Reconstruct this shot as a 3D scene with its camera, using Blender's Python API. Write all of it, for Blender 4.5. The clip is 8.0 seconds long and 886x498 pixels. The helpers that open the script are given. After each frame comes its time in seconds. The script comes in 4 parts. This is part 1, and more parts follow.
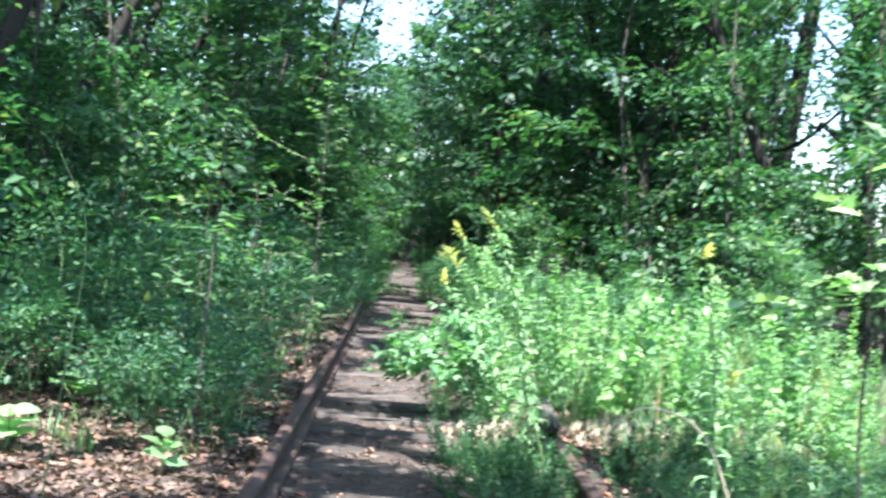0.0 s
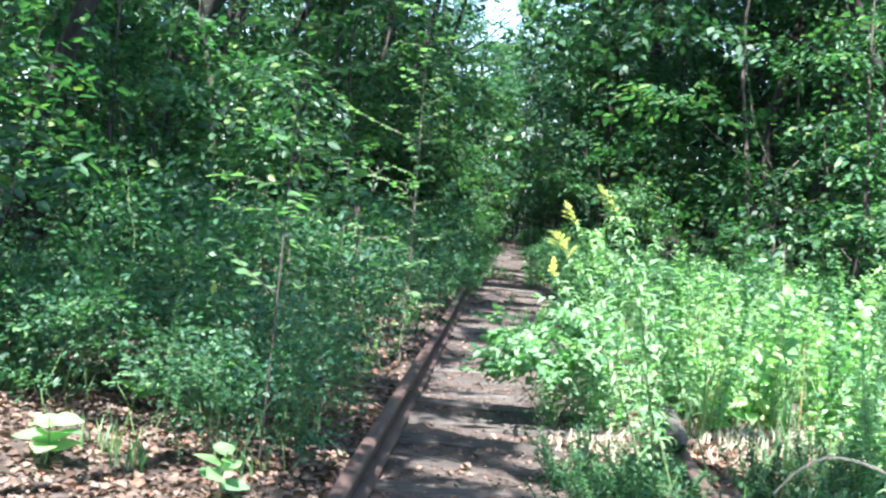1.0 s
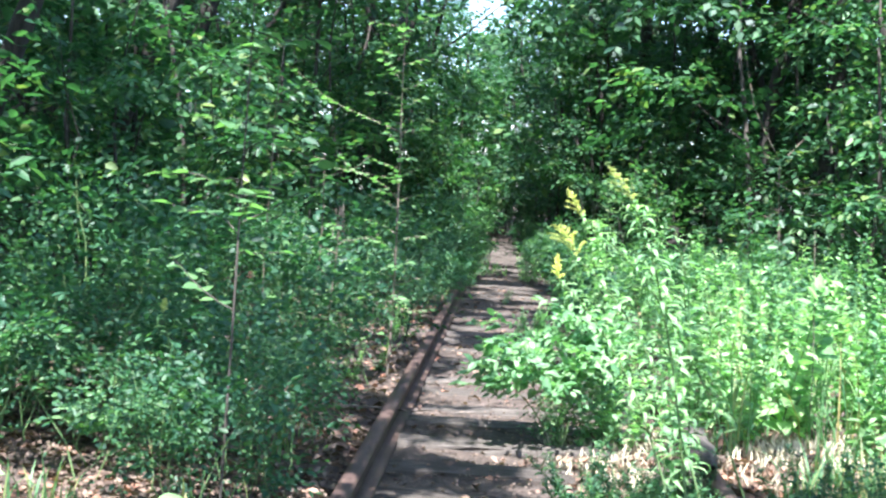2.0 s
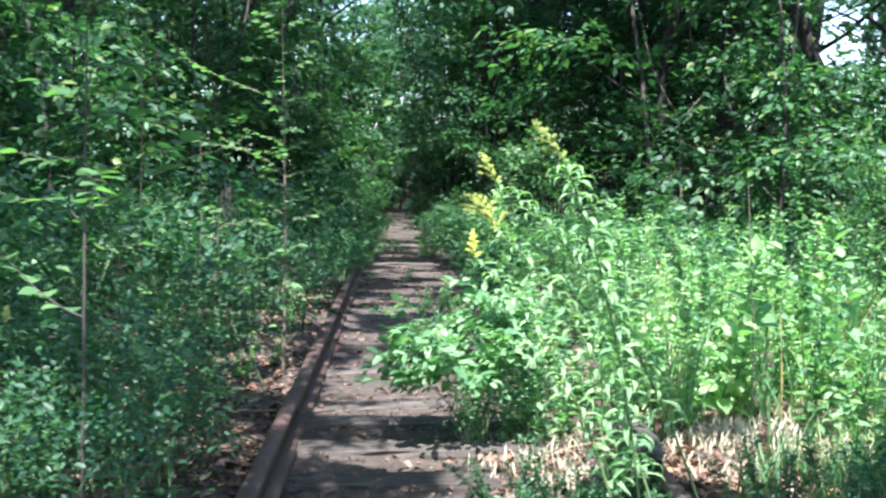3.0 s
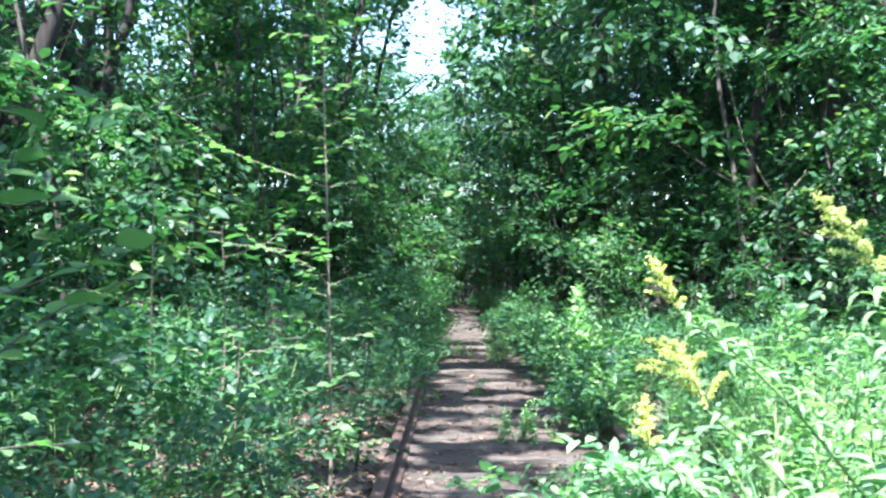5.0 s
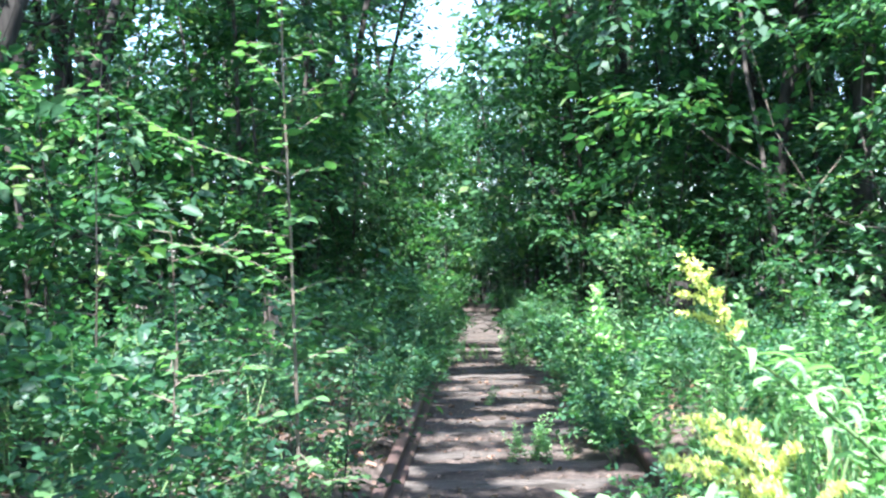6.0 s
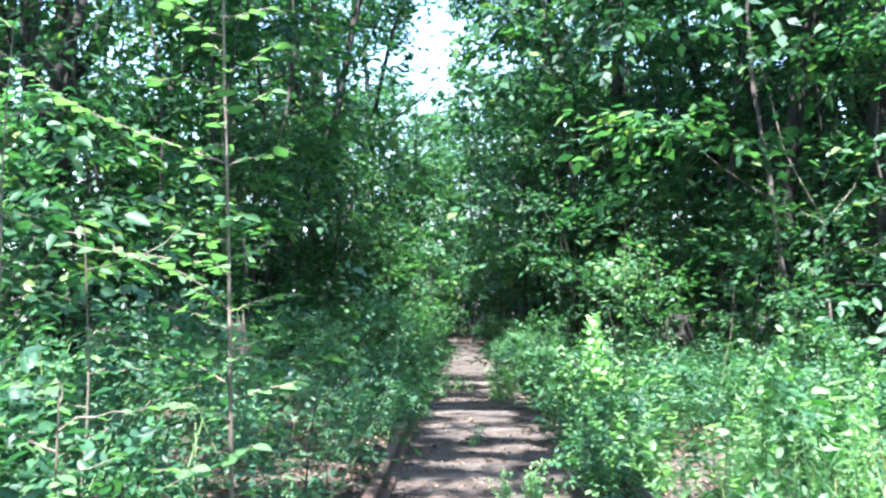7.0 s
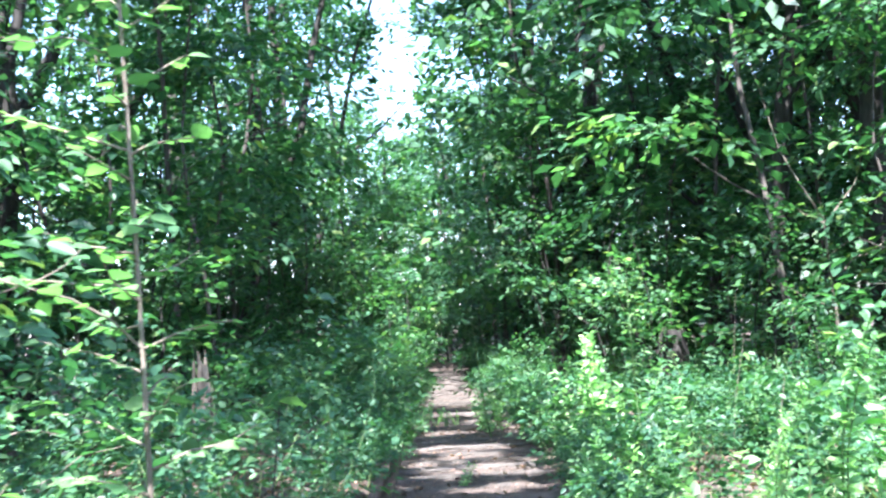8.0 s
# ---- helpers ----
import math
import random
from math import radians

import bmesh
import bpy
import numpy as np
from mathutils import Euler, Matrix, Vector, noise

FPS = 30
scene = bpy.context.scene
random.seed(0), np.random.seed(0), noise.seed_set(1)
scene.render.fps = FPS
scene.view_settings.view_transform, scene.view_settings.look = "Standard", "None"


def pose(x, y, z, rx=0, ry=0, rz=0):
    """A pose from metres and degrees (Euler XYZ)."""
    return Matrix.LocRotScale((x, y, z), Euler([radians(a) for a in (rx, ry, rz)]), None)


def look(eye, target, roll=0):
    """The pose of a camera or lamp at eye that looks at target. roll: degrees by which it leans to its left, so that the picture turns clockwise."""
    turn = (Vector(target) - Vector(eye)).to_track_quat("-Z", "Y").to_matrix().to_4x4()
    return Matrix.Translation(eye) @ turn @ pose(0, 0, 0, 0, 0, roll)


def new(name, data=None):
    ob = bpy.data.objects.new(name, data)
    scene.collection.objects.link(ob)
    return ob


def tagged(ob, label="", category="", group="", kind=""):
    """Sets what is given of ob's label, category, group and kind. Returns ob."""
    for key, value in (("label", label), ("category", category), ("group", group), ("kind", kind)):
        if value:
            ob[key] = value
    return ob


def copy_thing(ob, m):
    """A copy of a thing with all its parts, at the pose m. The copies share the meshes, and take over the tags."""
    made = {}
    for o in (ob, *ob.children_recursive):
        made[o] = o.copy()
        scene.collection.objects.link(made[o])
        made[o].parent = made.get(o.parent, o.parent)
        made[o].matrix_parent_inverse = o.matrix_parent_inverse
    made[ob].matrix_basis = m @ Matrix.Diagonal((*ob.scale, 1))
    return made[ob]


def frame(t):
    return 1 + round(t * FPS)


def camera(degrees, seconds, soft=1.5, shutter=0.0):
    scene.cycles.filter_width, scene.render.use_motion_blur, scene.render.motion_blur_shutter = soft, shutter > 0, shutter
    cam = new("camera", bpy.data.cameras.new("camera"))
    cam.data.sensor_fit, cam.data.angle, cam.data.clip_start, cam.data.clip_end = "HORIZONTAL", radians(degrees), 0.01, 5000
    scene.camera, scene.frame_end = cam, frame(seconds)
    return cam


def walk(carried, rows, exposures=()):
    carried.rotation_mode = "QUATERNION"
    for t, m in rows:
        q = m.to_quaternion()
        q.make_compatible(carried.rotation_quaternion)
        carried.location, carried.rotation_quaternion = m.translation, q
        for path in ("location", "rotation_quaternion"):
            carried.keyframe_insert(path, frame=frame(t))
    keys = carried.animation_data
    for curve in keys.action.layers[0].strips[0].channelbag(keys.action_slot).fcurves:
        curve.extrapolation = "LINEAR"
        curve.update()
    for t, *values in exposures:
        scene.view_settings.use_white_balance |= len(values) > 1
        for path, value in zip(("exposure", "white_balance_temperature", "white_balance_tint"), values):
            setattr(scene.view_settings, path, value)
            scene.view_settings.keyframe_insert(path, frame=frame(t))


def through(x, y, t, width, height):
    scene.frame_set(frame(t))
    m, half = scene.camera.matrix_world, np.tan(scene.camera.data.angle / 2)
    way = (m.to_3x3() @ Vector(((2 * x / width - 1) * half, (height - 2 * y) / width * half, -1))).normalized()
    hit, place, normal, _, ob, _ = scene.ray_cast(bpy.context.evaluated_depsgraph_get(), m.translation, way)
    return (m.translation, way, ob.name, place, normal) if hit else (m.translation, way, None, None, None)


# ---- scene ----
cam = camera(40.6, 8.0, 2.4, 0.35)
EXPOSURES = [(0.0, 2.25, 5800, 15), (0.5, 2.38, 5800, 15), (1.2, 2.35, 5800, 15), (2.6, 2.36, 5800, 16), (3.1, 1.92, 5780, 16), (3.5, 1.9, 5740, 15), (4.2, 2.38, 5700, 15), (5.5, 2.58, 5670, 15), (6.5, 2.64, 5670, 15), (8.0, 3.04, 5680, 18)]
PATH = [
    (0, (-0.205, 1.035, 1.309), (-0.145, 3.033, 1.265), 5.4),
    (0.5, (-0.173, 1.505, 1.289), (-0.271, 3.501, 1.209), 3.8),
    (1, (-0.182, 1.953, 1.308), (-0.298, 3.948, 1.216), 5.3),
    (1.2, (-0.187, 2.128, 1.304), (-0.289, 4.122, 1.187), 4.4),
    (2.3, (-0.21, 2.969, 1.289), (-0.303, 4.965, 1.198), 2.6),
    (2.5, (-0.222, 3.118, 1.295), (-0.268, 5.115, 1.193), 1.0),
    (3, (-0.229, 3.463, 1.267), (-0.158, 5.457, 1.134), 0.5),
    (3.5, (-0.259, 3.854, 1.316), (-0.208, 5.849, 1.184), 4.2),
    (4, (-0.331, 4.267, 1.35), (-0.287, 6.267, 1.349), 1.3),
    (4.2, (-0.34, 4.445, 1.338), (-0.318, 6.445, 1.381), 0.9),
    (5.3, (-0.302, 5.421, 1.308), (-0.337, 7.421, 1.322), -1.2),
    (5.5, (-0.266, 5.58, 1.297), (-0.299, 7.58, 1.329), -1.7),
    (6, (-0.191, 6.09, 1.326), (-0.255, 8.089, 1.342), -1.6),
    (6.2, (-0.164, 6.306, 1.328), (-0.211, 8.304, 1.395), 0.0),
    (6.5, (-0.174, 6.62, 1.334), (-0.223, 8.619, 1.358), -1.6),
    (7, (-0.19, 7.054, 1.274), (-0.233, 9.053, 1.341), -0.4),
    (7.5, (-0.255, 7.517, 1.262), (-0.303, 9.514, 1.349), -2.0),
    (8, (-0.232, 7.984, 1.24), (-0.229, 9.981, 1.354), -3.4),
]
walk(cam, [(t, look(eye, target, roll)) for t, eye, target, roll in PATH], EXPOSURES)

# ---- daylight ----
TO_SUN = Vector((-0.05, -0.46, 0.88)).normalized()
world = bpy.data.worlds.new("sky")
scene.world = world
world.use_nodes = True
sky = world.node_tree.nodes.new("ShaderNodeTexSky")
sky.sky_type = "NISHITA"
sky.sun_disc = False
sky.sun_elevation = math.asin(TO_SUN.z)
sky.sun_rotation = math.atan2(TO_SUN.x, TO_SUN.y)
world.node_tree.nodes["Background"].inputs[1].default_value = 0.13
world.node_tree.links.new(sky.outputs[0], world.node_tree.nodes["Background"].inputs[0])
sun = new("sun", bpy.data.lights.new("sun", "SUN"))
sun.data.energy, sun.data.angle, sun.data.color = 5.0, radians(0.53), (1.0, 0.95, 0.86)
sun.matrix_world = look(TO_SUN * 60, (0, 0, 0))


# ---- materials ----
def nodes_of(name, rough=0.6, spec=0.5):
    m = bpy.data.materials.new(name)
    m.use_nodes = True
    b = m.node_tree.nodes["Principled BSDF"]
    b.inputs["Roughness"].default_value = rough
    b.inputs["Specular IOR Level"].default_value = spec
    return m, m.node_tree.nodes, m.node_tree.links, b


def ramp_of(nodes, stops):
    r = nodes.new("ShaderNodeValToRGB")
    e = r.color_ramp.elements
    e[0].position, e[0].color = stops[0][0], (*stops[0][1], 1)
    e[1].position, e[1].color = stops[-1][0], (*stops[-1][1], 1)
    for p, c in stops[1:-1]:
        k = e.new(p)
        k.color = (*c, 1)
    return r


def noise_of(nodes, links, scale, detail=4.0, rough=0.6, stretch=None):
    n = nodes.new("ShaderNodeTexNoise")
    n.inputs["Scale"].default_value, n.inputs["Detail"].default_value, n.inputs["Roughness"].default_value = scale, detail, rough
    c = nodes.new("ShaderNodeTexCoord")
    if stretch:
        k = nodes.new("ShaderNodeMapping")
        k.inputs["Scale"].default_value = stretch
        links.new(c.outputs["Object"], k.inputs[0])
        links.new(k.outputs[0], n.inputs[0])
    else:
        links.new(c.outputs["Object"], n.inputs[0])
    return n


def mixed(nodes, links, a, b, fac, how="MIX"):
    x = nodes.new("ShaderNodeMix")
    x.data_type, x.blend_type = "RGBA", how
    for value, slot in ((fac, 0), (a, 6), (b, 7)):
        if hasattr(value, "is_output"):
            links.new(value, x.inputs[slot])
        elif slot == 0:
            x.inputs[0].default_value = value
        else:
            x.inputs[slot].default_value = (*value, 1)
    return x.outputs[2]


def bumped(nodes, links, b, height, strength, distance):
    k = nodes.new("ShaderNodeBump")
    k.inputs["Strength"].default_value, k.inputs["Distance"].default_value = strength, distance
    links.new(height, k.inputs["Height"])
    links.new(k.outputs[0], b.inputs["Normal"])


def leaf_material(name, stops, through=0.42, rough=0.47, spec=0.45):
    """Leaf: each leaf its own green, a little light let through, a waxy sheen."""
    m, nodes, links, b = nodes_of(name, rough, spec)
    geo = nodes.new("ShaderNodeNewGeometry")
    tone = ramp_of(nodes, stops)
    links.new(geo.outputs["Random Per Island"], tone.inputs[0])
    info = nodes.new("ShaderNodeObjectInfo")
    plant = ramp_of(nodes, [(0.0, (0.62, 0.68, 0.68)), (1.0, (1.25, 1.15, 1.0))])
    links.new(info.outputs["Random"], plant.inputs[0])
    blotch = noise_of(nodes, links, 38.0, 3.0)
    shade = ramp_of(nodes, [(0.3, (0.78, 0.8, 0.76)), (0.7, (1.15, 1.12, 1.1))])
    links.new(blotch.outputs[0], shade.inputs[0])
    c = mixed(nodes, links, tone.outputs[0], plant.outputs[0], 1.0, "MULTIPLY")
    c = mixed(nodes, links, c, shade.outputs[0], 1.0, "MULTIPLY")
    links.new(c, b.inputs["Base Color"])
    t = nodes.new("ShaderNodeBsdfTranslucent")
    warm = mixed(nodes, links, c, (1.15, 1.5, 0.7), 1.0, "MULTIPLY")
    links.new(warm, t.inputs[0])
    s = nodes.new("ShaderNodeMixShader")
    s.inputs[0].default_value = through
    links.new(b.outputs[0], s.inputs[1])
    links.new(t.outputs[0], s.inputs[2])
    links.new(s.outputs[0], nodes["Material Output"].inputs[0])
    return m


def bark_material(name, dark, light, scale=14.0):
    m, nodes, links, b = nodes_of(name, 0.85, 0.25)
    n = noise_of(nodes, links, scale, 6.0, 0.65, (1.0, 1.0, 0.22))
    r = ramp_of(nodes, [(0.35, dark), (0.7, light)])
    links.new(n.outputs[0], r.inputs[0])
    lichen = noise_of(nodes, links, 2.2, 5.0)
    lr = ramp_of(nodes, [(0.55, (0, 0, 0)), (0.68, (0.5, 0.5, 0.5))])
    links.new(lichen.outputs[0], lr.inputs[0])
    c = mixed(nodes, links, r.outputs[0], [0.55 * (a + b) for a, b in zip(dark, light)], lr.outputs[0])
    links.new(c, b.inputs["Base Color"])
    bumped(nodes, links, b, n.outputs[0], 0.7, 0.02)
    return m


LEAF_SHRUB = leaf_material("shrub_leaf", [(0.0, (0.026, 0.082, 0.048)), (0.5, (0.05, 0.144, 0.07)), (0.85, (0.086, 0.21, 0.092)), (1.0, (0.165, 0.24, 0.085))])
LEAF_TREE = leaf_material("tree_leaf", [(0.0, (0.022, 0.072, 0.046)), (0.6, (0.047, 0.128, 0.07)), (1.0, (0.083, 0.185, 0.086))], 0.36)
# herb greens lowered slightly, some shade put into the colour
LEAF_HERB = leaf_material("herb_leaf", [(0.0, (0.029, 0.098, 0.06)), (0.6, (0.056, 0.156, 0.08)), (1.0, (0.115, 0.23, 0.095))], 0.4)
# brighter copy of the leaf greens; the sunlit look is put into the colour
LEAF_LIT = leaf_material("young_leaf", [(0.0, (0.05, 0.15, 0.07)), (0.5, (0.12, 0.27, 0.12)), (1.0, (0.26, 0.42, 0.17))], 0.45)
# pale weeds, lightened further in the colour to stand in for harsh sun
LEAF_WEED_LIT = leaf_material("weed_leaf_lit", [(0.0, (0.1, 0.24, 0.12)), (0.45, (0.22, 0.42, 0.205)), (1.0, (0.4, 0.6, 0.32))], 0.42)
LEAF_GRASS = leaf_material("grass_blade", [(0.0, (0.071, 0.190, 0.092)), (0.7, (0.142, 0.290, 0.131)), (1.0, (0.371, 0.301, 0.158))], 0.4, 0.5)
LEAF_DEAD = leaf_material("dead_leaf", [(0.0, (0.09, 0.055, 0.044)), (0.4, (0.19, 0.125, 0.1)), (0.8, (0.33, 0.235, 0.195)), (1.0, (0.42, 0.2, 0.14))], 0.12, 0.7, 0.25)
PLUME = leaf_material("goldenrod_bloom", [(0.0, (0.52, 0.56, 0.12)), (1.0, (0.84, 0.86, 0.42))], 0.3, 0.8, 0.1)
BARK = bark_material("bark", (0.016, 0.015, 0.013), (0.062, 0.057, 0.05))
BARK_PALE = bark_material("pale_bark", (0.1, 0.08, 0.062), (0.26, 0.22, 0.175), 22.0)
BARK_GREY = bark_material("grey_bark", (0.035, 0.031, 0.027), (0.125, 0.108, 0.094))
STALK = bark_material("green_stalk", (0.08, 0.16, 0.06), (0.2, 0.27, 0.11), 30.0)

STRAW = bark_material("dry_straw", (0.34, 0.3, 0.2), (0.55, 0.5, 0.36), 30.0)


def soil_material():
    m, nodes, links, b = nodes_of("leaf_mould", 0.95, 0.15)
    v = nodes.new("ShaderNodeTexVoronoi")
    v.inputs["Scale"].default_value = 19.0
    c = nodes.new("ShaderNodeTexCoord")
    links.new(c.outputs["Object"], v.inputs["Vector"])
    sep = nodes.new("ShaderNodeSeparateColor")
    links.new(v.outputs["Color"], sep.inputs[0])
    chips = ramp_of(nodes, [(0.0, (0.044, 0.034, 0.028)), (0.5, (0.1, 0.076, 0.062)), (1.0, (0.2, 0.154, 0.126))])
    links.new(sep.outputs[0], chips.inputs[0])
    n = noise_of(nodes, links, 3.1, 8.0, 0.7)
    soil = ramp_of(nodes, [(0.3, (0.037, 0.031, 0.026)), (0.7, (0.13, 0.106, 0.09))])
    links.new(n.outputs[0], soil.inputs[0])
    fine = noise_of(nodes, links, 60.0, 4.0)
    mask = ramp_of(nodes, [(0.42, (0, 0, 0)), (0.6, (0.85, 0.85, 0.85))])
    links.new(fine.outputs[0], mask.inputs[0])
    links.new(mixed(nodes, links, soil.outputs[0], chips.outputs[0], mask.outputs[0]), b.inputs["Base Color"])
    bumped(nodes, links, b, fine.outputs[0], 0.8, 0.03)
    return m


def timber_material():
    m, nodes, links, b = nodes_of("weathered_timber", 0.9, 0.2)
    grain = noise_of(nodes, links, 9.0, 7.0, 0.7, (0.5, 9.0, 6.0))
    r = ramp_of(nodes, [(0.3, (0.033, 0.029, 0.025)), (0.55, (0.108, 0.096, 0.084)), (0.8, (0.23, 0.21, 0.187))])
    links.new(grain.outputs[0], r.inputs[0])
    info = nodes.new("ShaderNodeObjectInfo")
    tone = ramp_of(nodes, [(0.0, (0.7, 0.68, 0.66)), (1.0, (1.2, 1.18, 1.16))])
    links.new(info.outputs["Random"], tone.inputs[0])
    links.new(mixed(nodes, links, r.outputs[0], tone.outputs[0], 1.0, "MULTIPLY"), b.inputs["Base Color"])
    bumped(nodes, links, b, grain.outputs[0], 0.9, 0.015)
    return m


def rust_material():
    m, nodes, links, b = nodes_of("rusted_steel", 0.72, 0.4)
    n = noise_of(nodes, links, 16.0, 7.0, 0.7, (1.0, 0.25, 1.0))
    r = ramp_of(nodes, [(0.3, (0.045, 0.027, 0.022)), (0.6, (0.11, 0.07, 0.056)), (0.85, (0.18, 0.125, 0.105))])
    links.new(n.outputs[0], r.inputs[0])
    links.new(r.outputs[0], b.inputs["Base Color"])
    b.inputs["Metallic"].default_value = 0.15
    bumped(nodes, links, b, n.outputs[0], 0.5, 0.004)
    return m


SOIL, TIMBER, RUST = soil_material(), timber_material(), rust_material()


# ---- building helpers ----
def link_mesh(name, verts, faces, material, parent=None, label="", smooth=False):
    """verts: (n, 3); faces: (m, k) of one k. One mesh object."""
    me = bpy.data.meshes.new(name)
    verts, faces = np.asarray(verts, np.float32), np.asarray(faces, np.int32)
    me.vertices.add(len(verts))
    me.vertices.foreach_set("co", verts.ravel())
    k = faces.shape[1]
    me.loops.add(faces.size)
    me.loops.foreach_set("vertex_index", faces.ravel())
    me.polygons.add(len(faces))
    me.polygons.foreach_set("loop_start", np.arange(0, faces.size, k, dtype=np.int32))
    if smooth:
        me.polygons.foreach_set("use_smooth", np.ones(len(faces), dtype=bool))
    me.update(calc_edges=True)
    me.materials.append(material)
    ob = new(name, me)
    if parent:
        ob.parent = parent
    if label:
        tagged(ob, label)
    return ob


def part(name, bm, material, parent, label=""):
    me = bpy.data.meshes.new(name)
    bm.to_mesh(me)
    bm.free()
    me.materials.append(material)
    ob = new(name, me)
    ob.parent = parent
    return tagged(ob, label)


def tube(points, radii, sides=6):
    """Quads of a tapering tube along points."""
    p = np.asarray(points, float)
    r = np.asarray(radii, float)
    d = np.gradient(p, axis=0)
    d /= np.linalg.norm(d, axis=1)[:, None] + 1e-9
    ref = np.where(np.abs(d[:, 2:3]) > 0.9, [[1.0, 0, 0]], [[0, 0, 1.0]])
    u = np.cross(d, ref)
    u /= np.linalg.norm(u, axis=1)[:, None] + 1e-9
    w = np.cross(d, u)
    a = np.arange(sides) * 2 * np.pi / sides
    ring = u[:, None] * np.cos(a)[None, :, None] + w[:, None] * np.sin(a)[None, :, None]
    v = (p[:, None] + ring * r[:, None, None]).reshape(-1, 3)
    i, j = np.meshgrid(np.arange(len(p) - 1), np.arange(sides), indexing="ij")
    q = np.stack([i * sides + j, i * sides + (j + 1) % sides, (i + 1) * sides + (j + 1) % sides, (i + 1) * sides + j], -1)
    return v, q.reshape(-1, 4)


def joined(pieces):
    vs, fs, n = [], [], 0
    for v, f in pieces:
        vs.append(v)
        fs.append(np.asarray(f) + n)
        n += len(v)
    return np.concatenate(vs), np.concatenate(fs)


# leaf outlines: along +y, facing +z, one long; each two or more quads folded at the midrib
OVATE = (np.array([(0, 0, 0), (0, 1, -0.12), (-0.27, 0.28, 0.07), (-0.23, 0.66, 0.03), (0.27, 0.28, 0.07), (0.23, 0.66, 0.03)]), np.array([(0, 1, 3, 2), (0, 4, 5, 1)]))
LANCE = (np.array([(0, 0, 0), (0, 0.5, 0.02), (0, 1, -0.2), (-0.15, 0.42, 0.05), (0.15, 0.42, 0.05)]), np.array([(0, 1, 2, 3), (0, 4, 2, 1)]))
KITE = (np.array([(0, 0, 0), (0.29, 0.42, 0.05), (0, 1, -0.1), (-0.29, 0.42, -0.03)]), np.array([(0, 1, 2, 3)]))
STATIONS = [(0.0, 0.0), (0.1, 0.2), (0.28, 0.36), (0.48, 0.39), (0.68, 0.31), (0.86, 0.15), (1.0, 0.01)]
BROAD = (np.array([p for s, w in STATIONS for p in ((-w, s, 0.16 * w - 0.14 * s * s), (0, s, -0.14 * s * s), (w, s, 0.16 * w - 0.14 * s * s))]),
         np.array([q for i in range(6) for q in ((3 * i, 3 * i + 1, 3 * i + 4, 3 * i + 3), (3 * i + 1, 3 * i + 2, 3 * i + 5, 3 * i + 4))]))


def turns(y, z):
    """Rotations whose y axis is y and whose z axis leans to z."""
    y = y / (np.linalg.norm(y, axis=-1, keepdims=True) + 1e-9)
    x = np.cross(y, z)
    x = x / (np.linalg.norm(x, axis=-1, keepdims=True) + 1e-9)
    return np.stack([x, y, np.cross(x, y)], -1)


def placed(shape, at, y, z, size):
    """Copies of a small shape (verts, quads) at the places, as one run of verts and quads."""
    v, q = shape
    r = turns(y, z)
    out = np.einsum("nij,kj->nki", r, v) * np.asarray(size).reshape(-1, 1, 1) + at[:, None]
    f = q[None] + (np.arange(len(at)) * len(v))[:, None, None]
    return out.reshape(-1, 3), f.reshape(-1, q.shape[1])


def grown(pieces):
    """Joins limbs to their trunk, the first piece, by a fillet at the foot of each."""
    v, f = joined(pieces)
    n, extra = len(pieces[0][0]), []
    start = n
    for limb, _ in pieces[1:]:
        near = int(np.argmin(((pieces[0][0] - limb[0]) ** 2).sum(1)))
        ring = near // 9 * 9
        extra.append((near, ring + (near - ring + 1) % 9, start + 1, start))
        start += len(limb)
    return v, np.concatenate([f, np.array(extra, int).reshape(-1, 4)])


def spray_shapes(rng, leaf, count, size, kinds=5, droop=0.15, fan=1.0):
    """Leafy twigs, one long, along +y: count leaves of that size (of the twig's length)."""
    shapes = []
    for _ in range(kinds):
        t = np.linspace(0.08, 1.0, count) + rng.normal(0, 0.03, count)
        side = np.where(np.arange(count) % 2, 1.0, -1.0)
        at = np.stack([side * 0.03 + rng.normal(0, 0.05, count) * fan, t, -droop * t * t + rng.normal(0, 0.07, count) * fan], 1)
        a = rng.uniform(0.5, 1.25, count) * (1.15 - 0.7 * t)
        y = np.stack([side * np.sin(a), np.cos(a), rng.normal(-0.22, 0.3, count)], 1)
        z = np.stack([rng.normal(0, 0.32, count), rng.normal(0, 0.3, count), np.ones(count)], 1)
        shapes.append(placed(leaf, at, y, z, size * rng.uniform(0.6, 1.25, count)))
    return shapes


def sprayed(rng, shapes, at, y, z, size):
    kind = rng.integers(0, len(shapes), len(at))
    return joined([placed(shapes[k], at[kind == k], y[kind == k], z[kind == k], size[kind == k]) for k in range(len(shapes)) if (kind == k).any()])


def bent(rng, a, b, n=6, sway=0.06):
    """A crooked line from a to b."""
    t = np.linspace(0, 1, n)[:, None]
    p = np.asarray(a) * (1 - t) + np.asarray(b) * t
    length = np.linalg.norm(np.asarray(b) - np.asarray(a))
    k = rng.normal(0, sway * length, 3) * np.sin(np.pi * t) + rng.normal(0, sway * length * 0.6, 3) * np.sin(2 * np.pi * t)
    return p + k + rng.normal(0, sway * length * 0.25, 3) * np.sin(4.3 * np.pi * t)


def along(line, t):
    i = np.clip(np.asarray(t) * (len(line) - 1), 0, len(line) - 1.001)
    k = i.astype(int)
    f = (i - k)[:, None]
    return line[k] * (1 - f) + line[k + 1] * f


